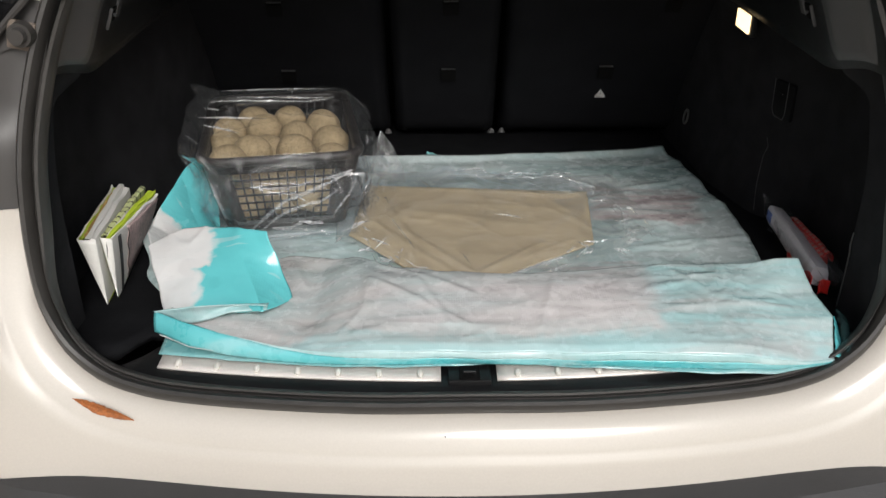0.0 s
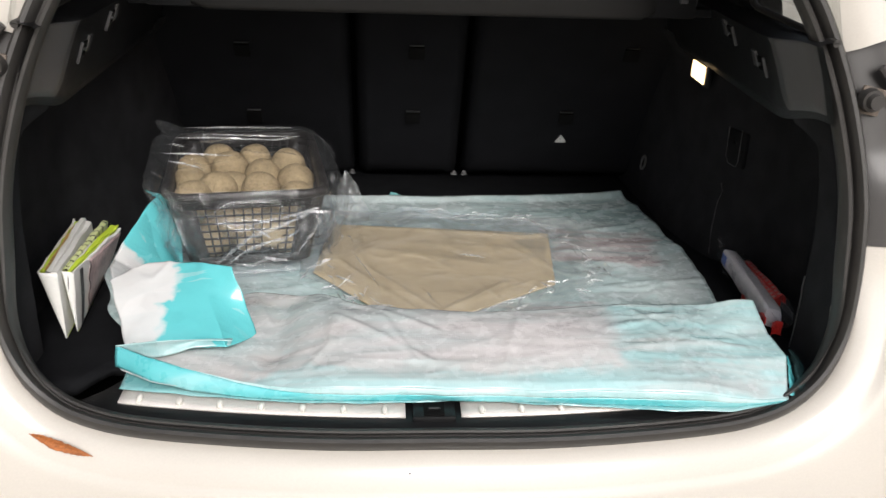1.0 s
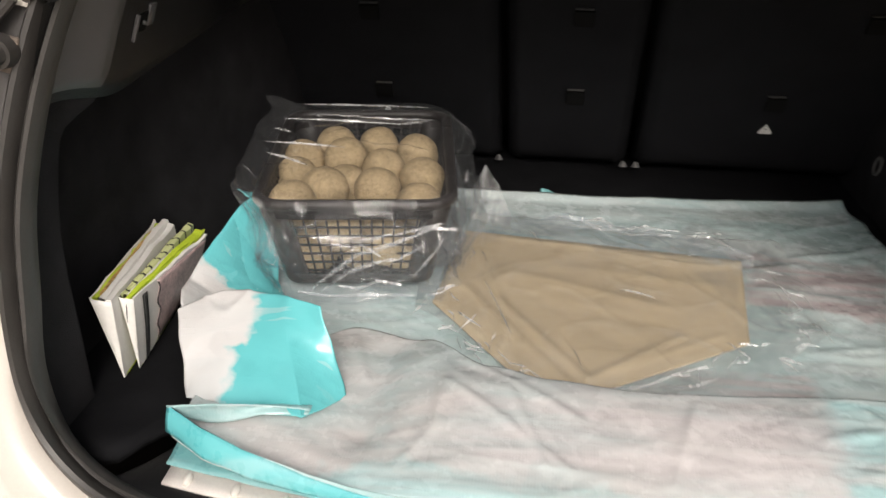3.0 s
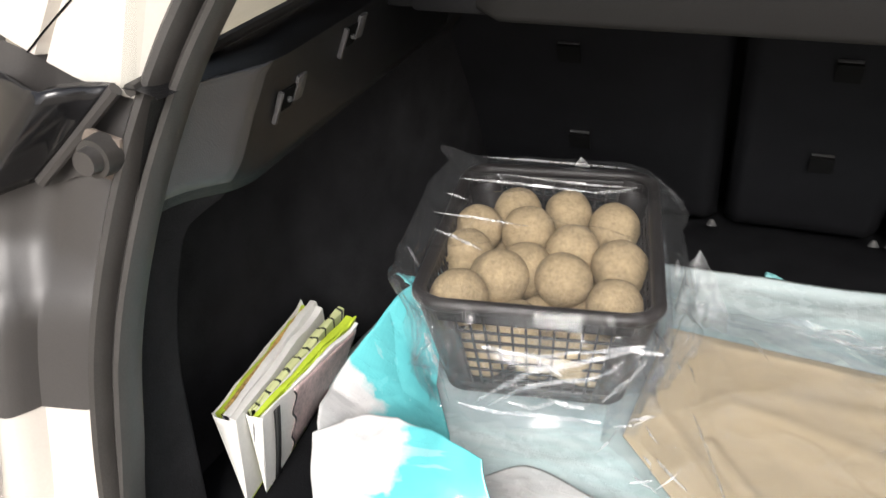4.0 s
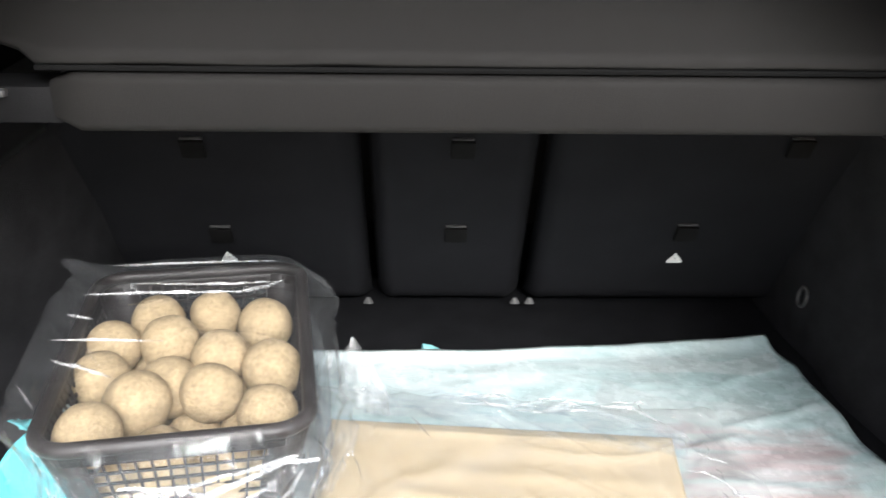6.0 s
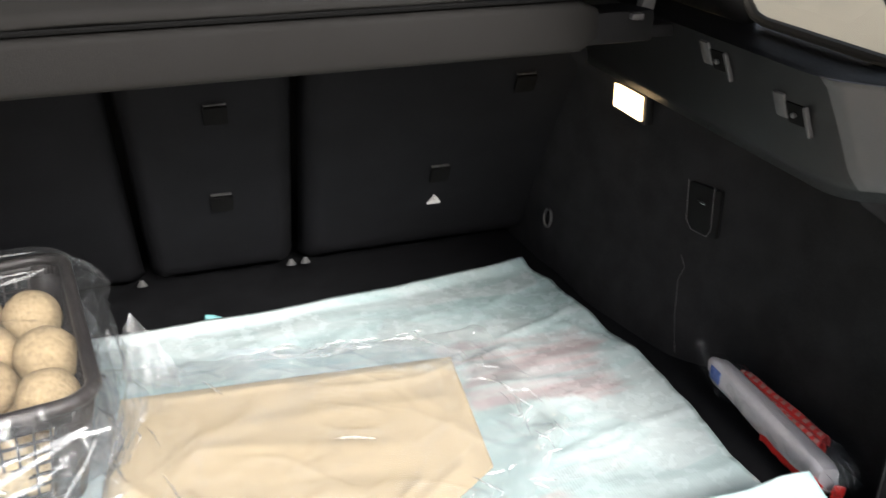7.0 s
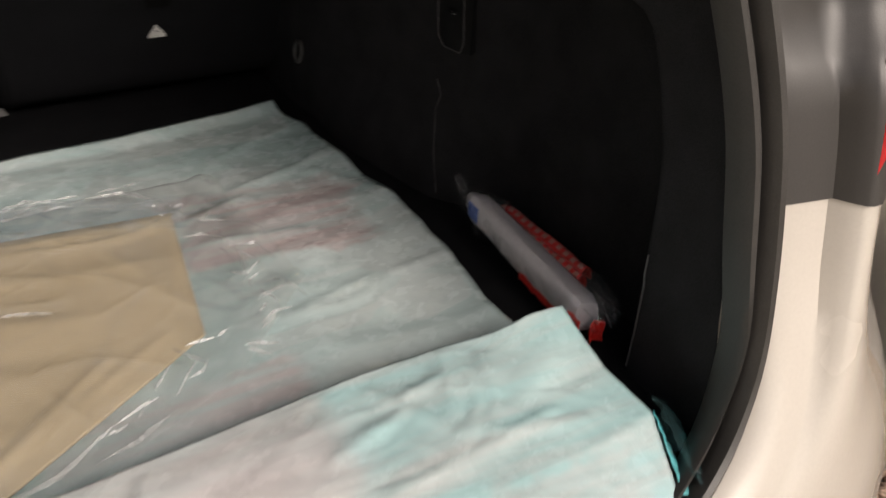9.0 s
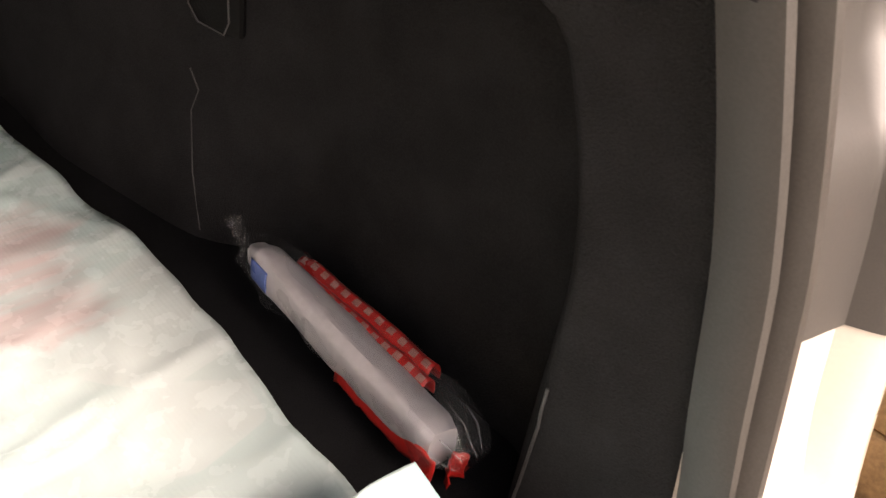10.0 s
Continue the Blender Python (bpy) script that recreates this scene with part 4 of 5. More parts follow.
TUCK_EDGE = [(-.410, .208, .060), (-.420, .225, .068), (-.428, .245, .073), (-.431, .275, .072), (-.426, .301, .085), (-.403, .373, .113), (-.392, .415, .120)]
TUCK_FOOT = [(-.330, .225, .014), (-.320, .235, .016), (-.315, .245, .014), (-.310, .275, .013), (-.325, .310, .013), (-.362, .372, .020), (-.372, .415, .050)]


def along(points, s):
    k = min(len(points) - 2, int(s * (len(points) - 1)))
    return Vector(points[k]).lerp(Vector(points[k + 1]), s * (len(points) - 1) - k)


def tuck_pt(u, v):
    """Side of the sheet standing up beside the basket, its free edge on top."""
    a, c = along(TUCK_EDGE, u), along(TUCK_FOOT, u)
    p = a.lerp(c, v)
    p.z = c.z + (a.z - c.z) * (1 - v) ** 1.35 + .0030 * crease(p.x * 9, p.y * 9, 4) * (1 - .5 * v) + .002 * ridge(p.x * 14, p.y * 10, 6, .12)
    p.x += .003 * wob(p.y * 22, v * 3, 1) * (1 - v)
    return p


M_SIDE = sheet_mat("standing side print", (0.66, 0.65, 0.64), (0.60, 0.64, 0.64), [((0.13, 0.54, 0.57), -.8, .2, .292, .6, 3.0), ((0.13, 0.54, 0.57), -.365, .2, .20, .6, 1.6)], rough=.24, crinkle=.3, planes=.3)
solid(part("side_tuck", grid(60, 34, tuck_pt), M_SIDE, sheet, "white and teal side standing up"), .001, 1)
bm = grid(8, 6, lambda u, v: (-.398 - .016 * u + .003 * wob(u * 5, v * 5), .400 + .018 * v, .118 + .012 * u * (1 - v) + .003 * wob(v * 6, u * 4)))
solid(part("edge_tag", bm, M_TEAL, sheet), .0008, 1)


def gusset_pt(u, v):
    """Teal fold at the other front corner, turned in between the two layers."""
    a = Vector((.4470, .074, .033)).lerp(Vector((.4310, .020, .010)), u)
    b = Vector((.4560, .078, .006)).lerp(Vector((.4420, .018, .003)), u)
    p = a.lerp(b, v)
    p.x += .002 * math.sin(math.pi * v) + .002 * wob(u * 9, v * 9)
    return p


solid(part("corner_fold", grid(24, 16, gusset_pt), M_TEAL, sheet), .001, 1)
bm = grid(24, 18, lambda u, v: (.452 - .012 * u + .016 * math.sin(math.pi * min(1, v * 1.1)) + .004 * wob(u * 7, v * 7), .082 - .066 * u, .006 + .032 * (1 - v) * (1 - .6 * u)))
part("clear_fold", bm, M_TEAL_FILM, sheet, "clear teal loose film edge")
bm = grid(10, 6, lambda u, v: (-.050 + .026 * u, .722 + .010 * v, .006 + .013 * v * (1 - u) ** .6 * min(1, .5 + 4 * u) + .002 * wob(u * 9, v * 9)))
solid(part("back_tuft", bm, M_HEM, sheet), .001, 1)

# ---------------------------------------------------------------- brown paper in a clear bag
PAPER = [(-.150, .570), (.226, .534), (.202, .328), (.012, .198), (-.055, .226), (-.166, .365)]


def inside_pt(poly, u, v):
    """Fills a six-sided outline from its two long sides."""
    a = [Vector(p) for p in poly]
    top = a[0].lerp(a[1], u)
    low = a[5].lerp(a[4], u * 3) if u < 1 / 3 else a[4].lerp(a[3], u * 3 - 1) if u < 2 / 3 else a[3].lerp(a[2], u * 3 - 2)
    return low.lerp(top, v)


PAPER_FOLDS = (((-.085, .372), (.020, .228), .0025, .0065), ((.020, .228), (.124, .324), .0022, .0065), ((-.068, .442), (.116, .387), .0018, .010), ((-.12, .50), (-.085, .372), .0020, .008), ((-.02, .47), (.19, .45), .0016, .012),
               ((-.13, .40), (.0, .215), .0022, .008), ((.05, .25), (.17, .335), .0016, .007), ((-.10, .545), (.21, .515), .0012, .006), ((.0, .37), (.12, .345), -.0014, .014), ((-.05, .40), (.06, .30), -.0014, .014))


def paper_pt(u, v):
    p = inside_pt(PAPER, u, v)
    rim = min(1, min(u, 1 - u, v, 1 - v) / .05)
    z = .012 + .003 * rim + .0030 * wob(p.x * 5 + p.y * 3, p.y * 6, 9) * rim + .0016 * crease(p.x * 6 - p.y * 4, p.y * 9, 4) * rim
    for a, c, high, width in PAPER_FOLDS:
        z += high * fold_at(p, a, c, width)
    return (p.x, p.y, z)


bm = grid(160, 110, paper_pt)
paper = tagged(solid(part("brown_paper_parcel", bm, M_KRAFT, out=(0, 0, 1)), .0022, -1), "flat folded brown kraft paper parcel lying on the plastic sheet", "paper parcel")


def clear_low(x):
    return line([(-.2, .36), (-.16, .33), (-.05, .205), (.1, .205), (.2, .25), (.31, .37)], x)


def clear_shape(x, y, u, v):
    over = min(1, min(u * 6, (1 - u) * 3.2, v * 8, (1 - v) * 5))
    z = .015 + .013 * max(0, over) ** .7 + .0040 * crease(x * 5, y * 7, 11) + .0045 * ridge(x * 5 + y * 3, y * 7, 13, .06) + .0028 * ridge(x * 10, y * 11 + x * 6, 2, .06) + .0012 * ridge(x * 17 - y * 8, y * 19, 8, .08)
    z += .012 * math.exp(-((x - .27) / .03) ** 2 - ((y - .43) / .035) ** 2) + .014 * math.exp(-((y - .585 + .1 * x) / .016) ** 2) * smooth01(-.12, .02, x) * (.6 + .4 * wob(x * 25, 0))
    return max(.0125, z)


def clear_pt(u, v):
    x = -.185 + .485 * u - .02 * v
    y = clear_low(x) + (.628 - .06 * u - clear_low(x)) * v + .004 * wob(x * 20, v * 4)
    return (x, y, clear_shape(x, y, u, v))


def clear_z(x, y):
    """Height of the film over a place."""
    v = (y - clear_low(x)) / (.60 - clear_low(x))
    u = (x + .185 + .02 * v) / .485
    return clear_shape(x, y, u, v)


bag2 = thing("clear_bag", "thin crinkled clear plastic bag round the brown paper", "plastic bag")
part("film", grid(250, 200, clear_pt), M_BAG_THIN, bag2)
bm = grid(130, 24, lambda u, v: (-.11 + .345 * u + .01 * (v - .5), .572 - .085 * u + .055 * v + .006 * wob(u * 5, v * 2), .018 + (.016 + .010 * wob(u * 6, 2)) * math.sin(math.pi * (.1 + .8 * v)) * math.sin(math.pi * min(1, u * 1.02)) ** .4 + .010 * ridge(u * 2.6 + v * 1.5, v * 3.5, 3, .07)))
part("gathered_edge", bm, M_SKIRT, bag2)

PAPER_BAG_CREASES = (((-.121, .492), (-.112, .465), (-.107, .444)), ((-.105, .40), (-.087, .348), (-.064, .281)), ((.048, .574), (.085, .568), (.123, .578), (.114, .560)), ((.114, .560), (.146, .569)), ((.150, .580), (.190, .575), (.224, .538)), ((.244, .391), (.254, .379), (.263, .420)),
                     ((.22, .273), (.238, .265)), ((.223, .286), (.247, .277)), ((.241, .300), (.262, .319)), ((-.088, .225), (-.075, .212)), ((-.165, .373), (-.137, .391)), ((.012, .192), (.075, .212), (.125, .243)), ((.003, .26), (.013, .23)), ((.100, .212), (.127, .219), (.152, .230)), ((-.011, .589), (.053, .578), (.10, .592)),
                     ((.17, .30), (.19, .27)), ((.25, .34), (.28, .35)), ((-.13, .33), (-.10, .29)), ((.06, .40), (.10, .385)), ((-.06, .55), (-.04, .515)))
PAPER_BAG_LIFT = .0285


# ---------------------------------------------------------------- basket of clay balls
BK = Matrix.Translation((-.286, .530, .018)) @ Matrix.Rotation(radians(9.3), 4, "Z")
basket = thing("plastic_basket", "dark brown lattice plastic basket holding clay balls on the sheet", "basket")
basket.matrix_world = BK
TW, TD, BW, BD, BH = .232, .338, .182, .288, .118


def wall_pt(side, s, h):
    """A point on a basket wall: s across from -1 to 1, h up from 0 to 1."""
    w, d = BW + (TW - BW) * h, BD + (TD - BD) * h
    return {"front": (s * w / 2, -d / 2), "back": (s * w / 2, d / 2), "left": (-w / 2, s * d / 2), "right": (w / 2, s * d / 2)}[side] + (h * BH,)


def rounded_loop(w, d, r, z, n=7):
    pts = []
    for cx, cy, a0 in ((w / 2 - r, d / 2 - r, 0), (-w / 2 + r, d / 2 - r, 90), (-w / 2 + r, -d / 2 + r, 180), (w / 2 - r, -d / 2 + r, 270)):
        pts += [(cx + r * math.cos(radians(a0 + 90 * k / n)), cy + r * math.sin(radians(a0 + 90 * k / n)), z) for k in range(n + 1)]
    return pts


bm = bmesh.new()
tube(bm, rounded_loop(TW, TD, .032, BH - .001), .0072, 10, True)
part("rim", bm, M_BASKET, basket)


def band(z0, z1, name):
    bm = bmesh.new()
    rings = []
    for z in (z0, z1):
        h = z / BH
        rings.append([bm.verts.new(p) for p in rounded_loop(BW + (TW - BW) * h, BD + (TD - BD) * h, .022, z)])
    for k in range(len(rings[0])):
        j = (k + 1) % len(rings[0])
        bm.faces.new((rings[0][k], rings[0][j], rings[1][j], rings[1][k]))
    solid(part(name, bm, M_BASKET, basket), .0022, 0)


band(BH - .020, BH, "upper_band")
band(0, .014, "lower_band")
for sx in (-1, 1):
    for sy in (-1, 1):
        def corner(u, v):
            w, d = BW + (TW - BW) * v, BD + (TD - BD) * v
            a = radians(90 * u)
            if u <= 0:
                q = Vector((w / 2, d / 2 - .034))
            elif u >= 1:
                q = Vector((w / 2 - .034, d / 2))
            else:
                q = Vector((w / 2 - .022 + .022 * math.cos(a), d / 2 - .022 + .022 * math.sin(a)))
            return (sx * q.x, sy * q.y, v * BH)
        solid(part("corner_post", grid(10, 4, corner), M_BASKET, basket), .0022, 0)
for side, half in (("front", BW / 2), ("back", BW / 2), ("left", BD / 2), ("right", BD / 2)):
    bm = bmesh.new()
    cols = 12 if side in ("front", "back") else 21
    reach = 1 - .030 / half
    for k in range(cols):
        s = reach * (2 * k / (cols - 1) - 1)
        tube(bm, [wall_pt(side, s, .1), wall_pt(side, s, .9)], .0017, 4)
    for k in range(7):
        h = .17 + .66 * k / 6
        tube(bm, [wall_pt(side, -reach - .03, h), wall_pt(side, reach + .03, h)], .0017, 4)
    part("lattice_wall", bm, M_BASKET, basket)
part("base", boxed((0, 0, .002), (BW - .01, BD - .01, .003), None, .001), M_BASKET, basket)

BALLS = [(-.347, .620, .110), (-.289, .645, .104), (-.230, .632, .098), (-.380, .567, .106), (-.320, .570, .109), (-.374, .509, .102),
         (-.306, .512, .092), (-.263, .551, .104), (-.206, .536, .099), (-.321, .457, .109), (-.257, .485, .103), (-.345, .398, .116), (-.197, .455, .099),
         (-.286, .402, .086), (-.232, .408, .068)]


def clay_ball(r, seed):
    bm = bmesh.new()
    bmesh.ops.create_icosphere(bm, subdivisions=4, radius=r)
    for v in bm.verts:
        d = v.co.normalized()
        v.co *= 1 + .035 * wob(d.x + seed, d.y, d.z, 1.6) + .013 * wob(d.x, d.y + seed, d.z, 6) + .010 * crease(d.x + seed, d.y, d.z, 9) + .008 * wob(d.x, d.y, d.z + seed, 22)
    me = bpy.data.meshes.new("clay_ball")
    bm.to_mesh(me)
    bm.free()
    me.materials.append(M_CLAY)
    for q in me.polygons:
        q.use_smooth = True
    return me


shapes = [clay_ball(.0306, k * 3.7) for k in range(5)]
rng = random.Random(4)
low_balls = [(BK @ Vector((-.055 + .055 * i, -.118 + .0605 * j, .0345 + .004 * ((i + j) % 2)))) for i in range(3) for j in range(5)]
for k, p in enumerate([Vector(b) for b in BALLS] + low_balls):
    ob = new("clay_ball", shapes[k % 5])
    s = 1 + rng.uniform(-.05, .06)
    ob.matrix_world = Matrix.Translation(p) @ Euler([rng.uniform(0, 6) for _ in range(3)]).to_matrix().to_4x4() @ Matrix.Diagonal((s, s, s * .97, 1))
    tagged(ob, "rough dry tan clay ball piled in the basket", "clay ball", "clay balls in the basket")


TOP_FOLDS = (((-.10, .105), (-.03, .085)), ((.0, .125), (.09, .105)), ((.075, .115), (.07, .09)), ((-.105, .03), (-.02, .055)), ((-.10, -.03), (-.06, -.10)), ((-.105, -.06), (-.075, -.085)), ((.0, -.02), (.10, -.05)))


def bag_pt(u, v):
    """Film draped over the basket: round it with u, from the top middle outward and down with v."""
    a = 2 * math.pi * u
    c, s = math.cos(a), math.sin(a)
    k = lambda q, e: math.copysign(abs(q) ** e, q)
    ring = Vector((k(c, .38), k(s, .38)))
    if v < .42:
        t = v / .42
        r, z = t, .138 - .008 * t ** 3 + .008 * (1 - t) * wob(c * t * 3, s * t * 3, 2)
    else:
        t = (v - .42) / .58
        r, z = 1 + .085 * math.sin(math.pi * min(1, t * 1.15) ** 1.7) - .02 * t + .05 * smooth01(.8, 1, t), .130 - .130 * t
    x, y = ring.x * .117 * r, ring.y * .182 * r
    side = smooth01(.38, .55, v)
    pleat = .008 * crease(c * 3.2, s * 3.2, v * 2.2) + .007 * ridge(c * 3.5, s * 3.5, v * 3.5, .12) + .004 * ridge(c * 7, s * 7, v * 7, .14)
    x += c * pleat * side
    y += s * pleat * side
    z += (.0016 * crease(x * 9, y * 16, 6) + .005 * math.exp(-(((y - .118 - .05 * x) / .005) ** 2)) * smooth01(-.1, -.07, x) + .004 * math.exp(-(((y - .075 + .12 * x) / .004) ** 2)) + .003 * math.exp(-(((y + .055 - .4 * x) / .004) ** 2)) * smooth01(.02, -.04, x) + .005 * max(fold_at(Vector((x, y)), a, c, .0042) for a, c in TOP_FOLDS)) * (1 - side) + .006 * wob(c * 5, s * 5, v * 4) * side
    tip = math.exp(-(((a - radians(134)) / .11) ** 2)) * math.exp(-(((v - .45) / .07) ** 2))
    wing = smooth01(.15, .85, -c) * math.exp(-(((v - .455) / .085) ** 2)) * (1 + .25 * wob(s * 6, 1, 3))
    belly = smooth01(.25, .9, c) * math.exp(-(((v - .60) / .15) ** 2)) * (1 + .3 * wob(s * 5, 2, 3))
    x += -.018 * tip - .030 * wing + .026 * belly
    y += -.012 * tip
    z += .020 * tip + .008 * wing
    return (x, y, max(-.004, z))


bag = thing("clear_bag", "crinkled clear plastic bag pulled over the basket", "plastic bag")
bag.matrix_world = BK
part("film", grid(280, 140, bag_pt), M_BAG, bag)


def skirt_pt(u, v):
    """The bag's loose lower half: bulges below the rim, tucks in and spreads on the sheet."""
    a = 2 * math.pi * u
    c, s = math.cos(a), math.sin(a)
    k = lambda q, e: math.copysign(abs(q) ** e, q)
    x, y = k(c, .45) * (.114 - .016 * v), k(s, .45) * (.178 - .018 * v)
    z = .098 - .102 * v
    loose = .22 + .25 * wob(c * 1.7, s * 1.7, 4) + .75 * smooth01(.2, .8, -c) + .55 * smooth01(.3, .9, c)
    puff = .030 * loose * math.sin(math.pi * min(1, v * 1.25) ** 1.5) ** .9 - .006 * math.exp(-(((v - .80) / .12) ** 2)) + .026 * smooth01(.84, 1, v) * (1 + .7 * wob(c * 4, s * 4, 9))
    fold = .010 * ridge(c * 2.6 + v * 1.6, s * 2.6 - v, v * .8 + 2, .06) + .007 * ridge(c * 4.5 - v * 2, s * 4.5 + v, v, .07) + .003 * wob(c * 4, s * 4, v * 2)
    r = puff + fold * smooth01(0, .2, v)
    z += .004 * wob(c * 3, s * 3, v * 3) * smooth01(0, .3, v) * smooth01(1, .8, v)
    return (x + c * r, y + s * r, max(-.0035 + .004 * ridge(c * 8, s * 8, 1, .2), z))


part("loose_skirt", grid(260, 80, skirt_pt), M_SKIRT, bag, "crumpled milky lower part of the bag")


def pleat(bm, pts, wide=.0022, high=.003, up=(0, 0, 1)):
    """A pressed fold standing up from the film, tapering to both ends."""
    pts, up, n = [Vector(p) for p in pts], Vector(up), 8 * (len(pts) - 1)
    rows = []
    for k in range(n + 1):
        s = k / n
        i = min(len(pts) - 2, int(s * (len(pts) - 1)))
        w = s * (len(pts) - 1) - i
        p = pts[i].lerp(pts[i + 1], w)
        d = (pts[i + 1] - pts[i]).normalized()
        side = d.cross(up).normalized()
        size = math.sin(math.pi * (.04 + .92 * s)) ** .7 * (1 + .5 * wob(p.x * 90, p.y * 90, p.z * 90))
        p = p + side * .0016 * wob(p.x * 60, p.y * 60, 3)
        rows.append([bm.verts.new(p + side * wide * size), bm.verts.new(p + up * high * size + side * wide * .5), bm.verts.new(p - side * wide * size)])
    for a, b in zip(rows, rows[1:]):
        bm.faces.new((a[0], a[1], b[1], b[0])), bm.faces.new((a[1], a[2], b[2], b[1]))
    return bm


# pressed folds set where the film shines, whitened as highlights
bm = bmesh.new()
for pts, wide in (([(-.076, .104, .139), (0, .098, .135), (.040, .099, .132), (.093, .103, .130)], .0018), ([(.096, .104, .130), (.075, .088, .130), (.043, .081, .130)], .0024), ([(.043, .081, .131), (-.03, .078, .136), (-.115, .082, .139)], .0012),
                  ([(-.118, -.058, .142), (-.090, -.070, .138), (-.060, -.086, .134)], .003), ([(-.125, -.020, .142), (-.02, -.032, .138)], .0016), ([(-.10, .166, .134), (.0, .163, .132), (.09, .160, .130)], .001), ([(-.072, .104, .139), (-.062, .085, .138)], .003),
                  ([(-.120, .03, .143), (-.095, .022, .140)], .003), ([(-.14, -.09, .137), (-.118, -.125, .132)], .002), ([(.112, .10, .120), (.118, .03, .118), (.114, -.06, .120)], .0016), ([(.140, .0, .093), (.138, -.03, .088)], .003)):
    pleat(bm, pts, wide, .0028)
front = lambda x, z: BK.inverted() @ Vector((x, .366 - .13 * z + .17 * (x + .26), z))
for pts, wide in (([(-.304, .099), (-.280, .095), (-.256, .091), (-.212, .102)], .0020), ([(-.212, .100), (-.185, .108), (-.155, .117)], .002), ([(-.313, .025), (-.284, .050), (-.254, .073), (-.213, .087), (-.165, .111), (-.138, .108)], .003), ([(-.30, .022), (-.27, .045), (-.235, .062), (-.205, .066), (-.180, .085)], .0024),
                  ([(-.28, .028), (-.255, .022), (-.234, .036), (-.205, .028)], .0022), ([(-.256, .091), (-.236, .078), (-.228, .070)], .0018), ([(-.19, .040), (-.165, .075), (-.152, .10)], .002), ([(-.345, .05), (-.352, .085), (-.358, .11)], .0024), ([(-.33, .02), (-.29, .012), (-.24, .014), (-.19, .012)], .0024), ([(-.24, .040), (-.222, .028), (-.2, .036)], .0014)):
    pleat(bm, [front(*q) for q in pts], wide, .0026, (0, -1, .2))
tagged(part("creases", bm, M_PLEAT, bag), "pressed folds in the film, highlights painted white", kind="stuff")
# twisted handle of the bag lying behind
def tuft_pt(u, v):
    """A crumpled flap of film: steep on one side, falling off along the other."""
    high = line([(0, .20), (.14, .78), (.32, 1.0), (.5, .88), (.75, .52), (1, .10)], u)
    return (-.146 + .062 * u + .004 * wob(u * 6, v * 6), .600 - .03 * u + .014 * wob(u * 7, v * 3, 2) + .010 * v, .018 + .084 * high * v)


bm = grid(24, 14, tuft_pt)
handle = part("handle", bm, M_TUFT, bag, "loose clear handle standing up")
handle.matrix_parent_inverse = BK.inverted()


bm = bmesh.new()
for k, pts in enumerate(PAPER_BAG_CREASES):
    pleat(bm, [(x, y, PAPER_BAG_LIFT - (.006 if abs(x - .05) > .17 or y < .23 or y > .56 else 0)) for x, y in pts], .0010 + .0006 * (k % 3), .0038)
rng = random.Random(21)
for (x0, y0), (x1, y1), n in (((.235, .52), (.275, .33), 14), ((.26, .33), (.10, .215), 12), ((-.03, .20), (-.175, .35), 18), ((-.15, .36), (-.14, .47), 7), ((-.10, .60), (.20, .565), 14)):
    for k in range(n):
        s = rng.random()
        p = Vector((x0 + (x1 - x0) * s + rng.uniform(-.016, .016), y0 + (y1 - y0) * s + rng.uniform(-.016, .016), 0))
        a = math.atan2(y1 - y0, x1 - x0) + rng.gauss(0, .7)
        d = Vector((math.cos(a), math.sin(a), 0)) * rng.uniform(.007, .022)
        e = Vector((-d.y, d.x, 0)) * rng.uniform(-.5, .5)
        pts = [p - d, p + e, p + d]
        pleat(bm, [(q.x, q.y, clear_z(q.x, q.y) + .001) for q in pts], rng.uniform(.0003, .0008), .0026)
tagged(part("creases", bm, M_PLEAT, bag2), "pressed folds in the film, highlights painted white", kind="stuff")


# ---------------------------------------------------------------- folded printed bags
def wedge(low, left, right, f0, f1, rise=0.0, back=0.0, front=0.0, seed=0):
    """A folded packet of sheets: a wedge standing on one long edge, between two shares of the bag's width."""
    lo0, lo1 = Vector(low[0]), Vector(low[1])

    def top(u, f):
        a = Vector(left[0]).lerp(Vector(right[0]), f)
        c = Vector(left[1]).lerp(Vector(right[1]), f)
        p = a.lerp(c, u)
        p.z += rise * u + .0022 * wob(u * 5, f * 3, seed) + .004 * ridge(u * 5, f, seed + 2, .2) * u
        return p

    def pt(u, v):
        uu = front - .012 + (1.012 + back - front) * u
        base = lo0.lerp(lo1, uu)
        bulge = .0016 * math.sin(math.pi * u)
        ring = [base + Vector((-.0006, 0, 0)), top(uu, f0).lerp(base, .35) + Vector((-bulge, 0, 0)), top(uu, f0), top(uu, f0).lerp(top(uu, f1), .5) + Vector((0, 0, .0006)), top(uu, f1), top(uu, f1).lerp(base, .35) + Vector((bulge * .6, 0, 0)), base + Vector((.0006, 0, 0)), base + Vector((-.0006, 0, 0))]
        p = ring[round(v * 7)].copy()
        p.y += .0025 * wob(v * 9, u * 2, seed)
        return p

    bm = grid(18, 7, pt)
    bmesh.ops.remove_doubles(bm, verts=bm.verts, dist=.00005)
    edges = [e for e in bm.edges if e.is_boundary]
    bmesh.ops.holes_fill(bm, edges=edges)
    return bm


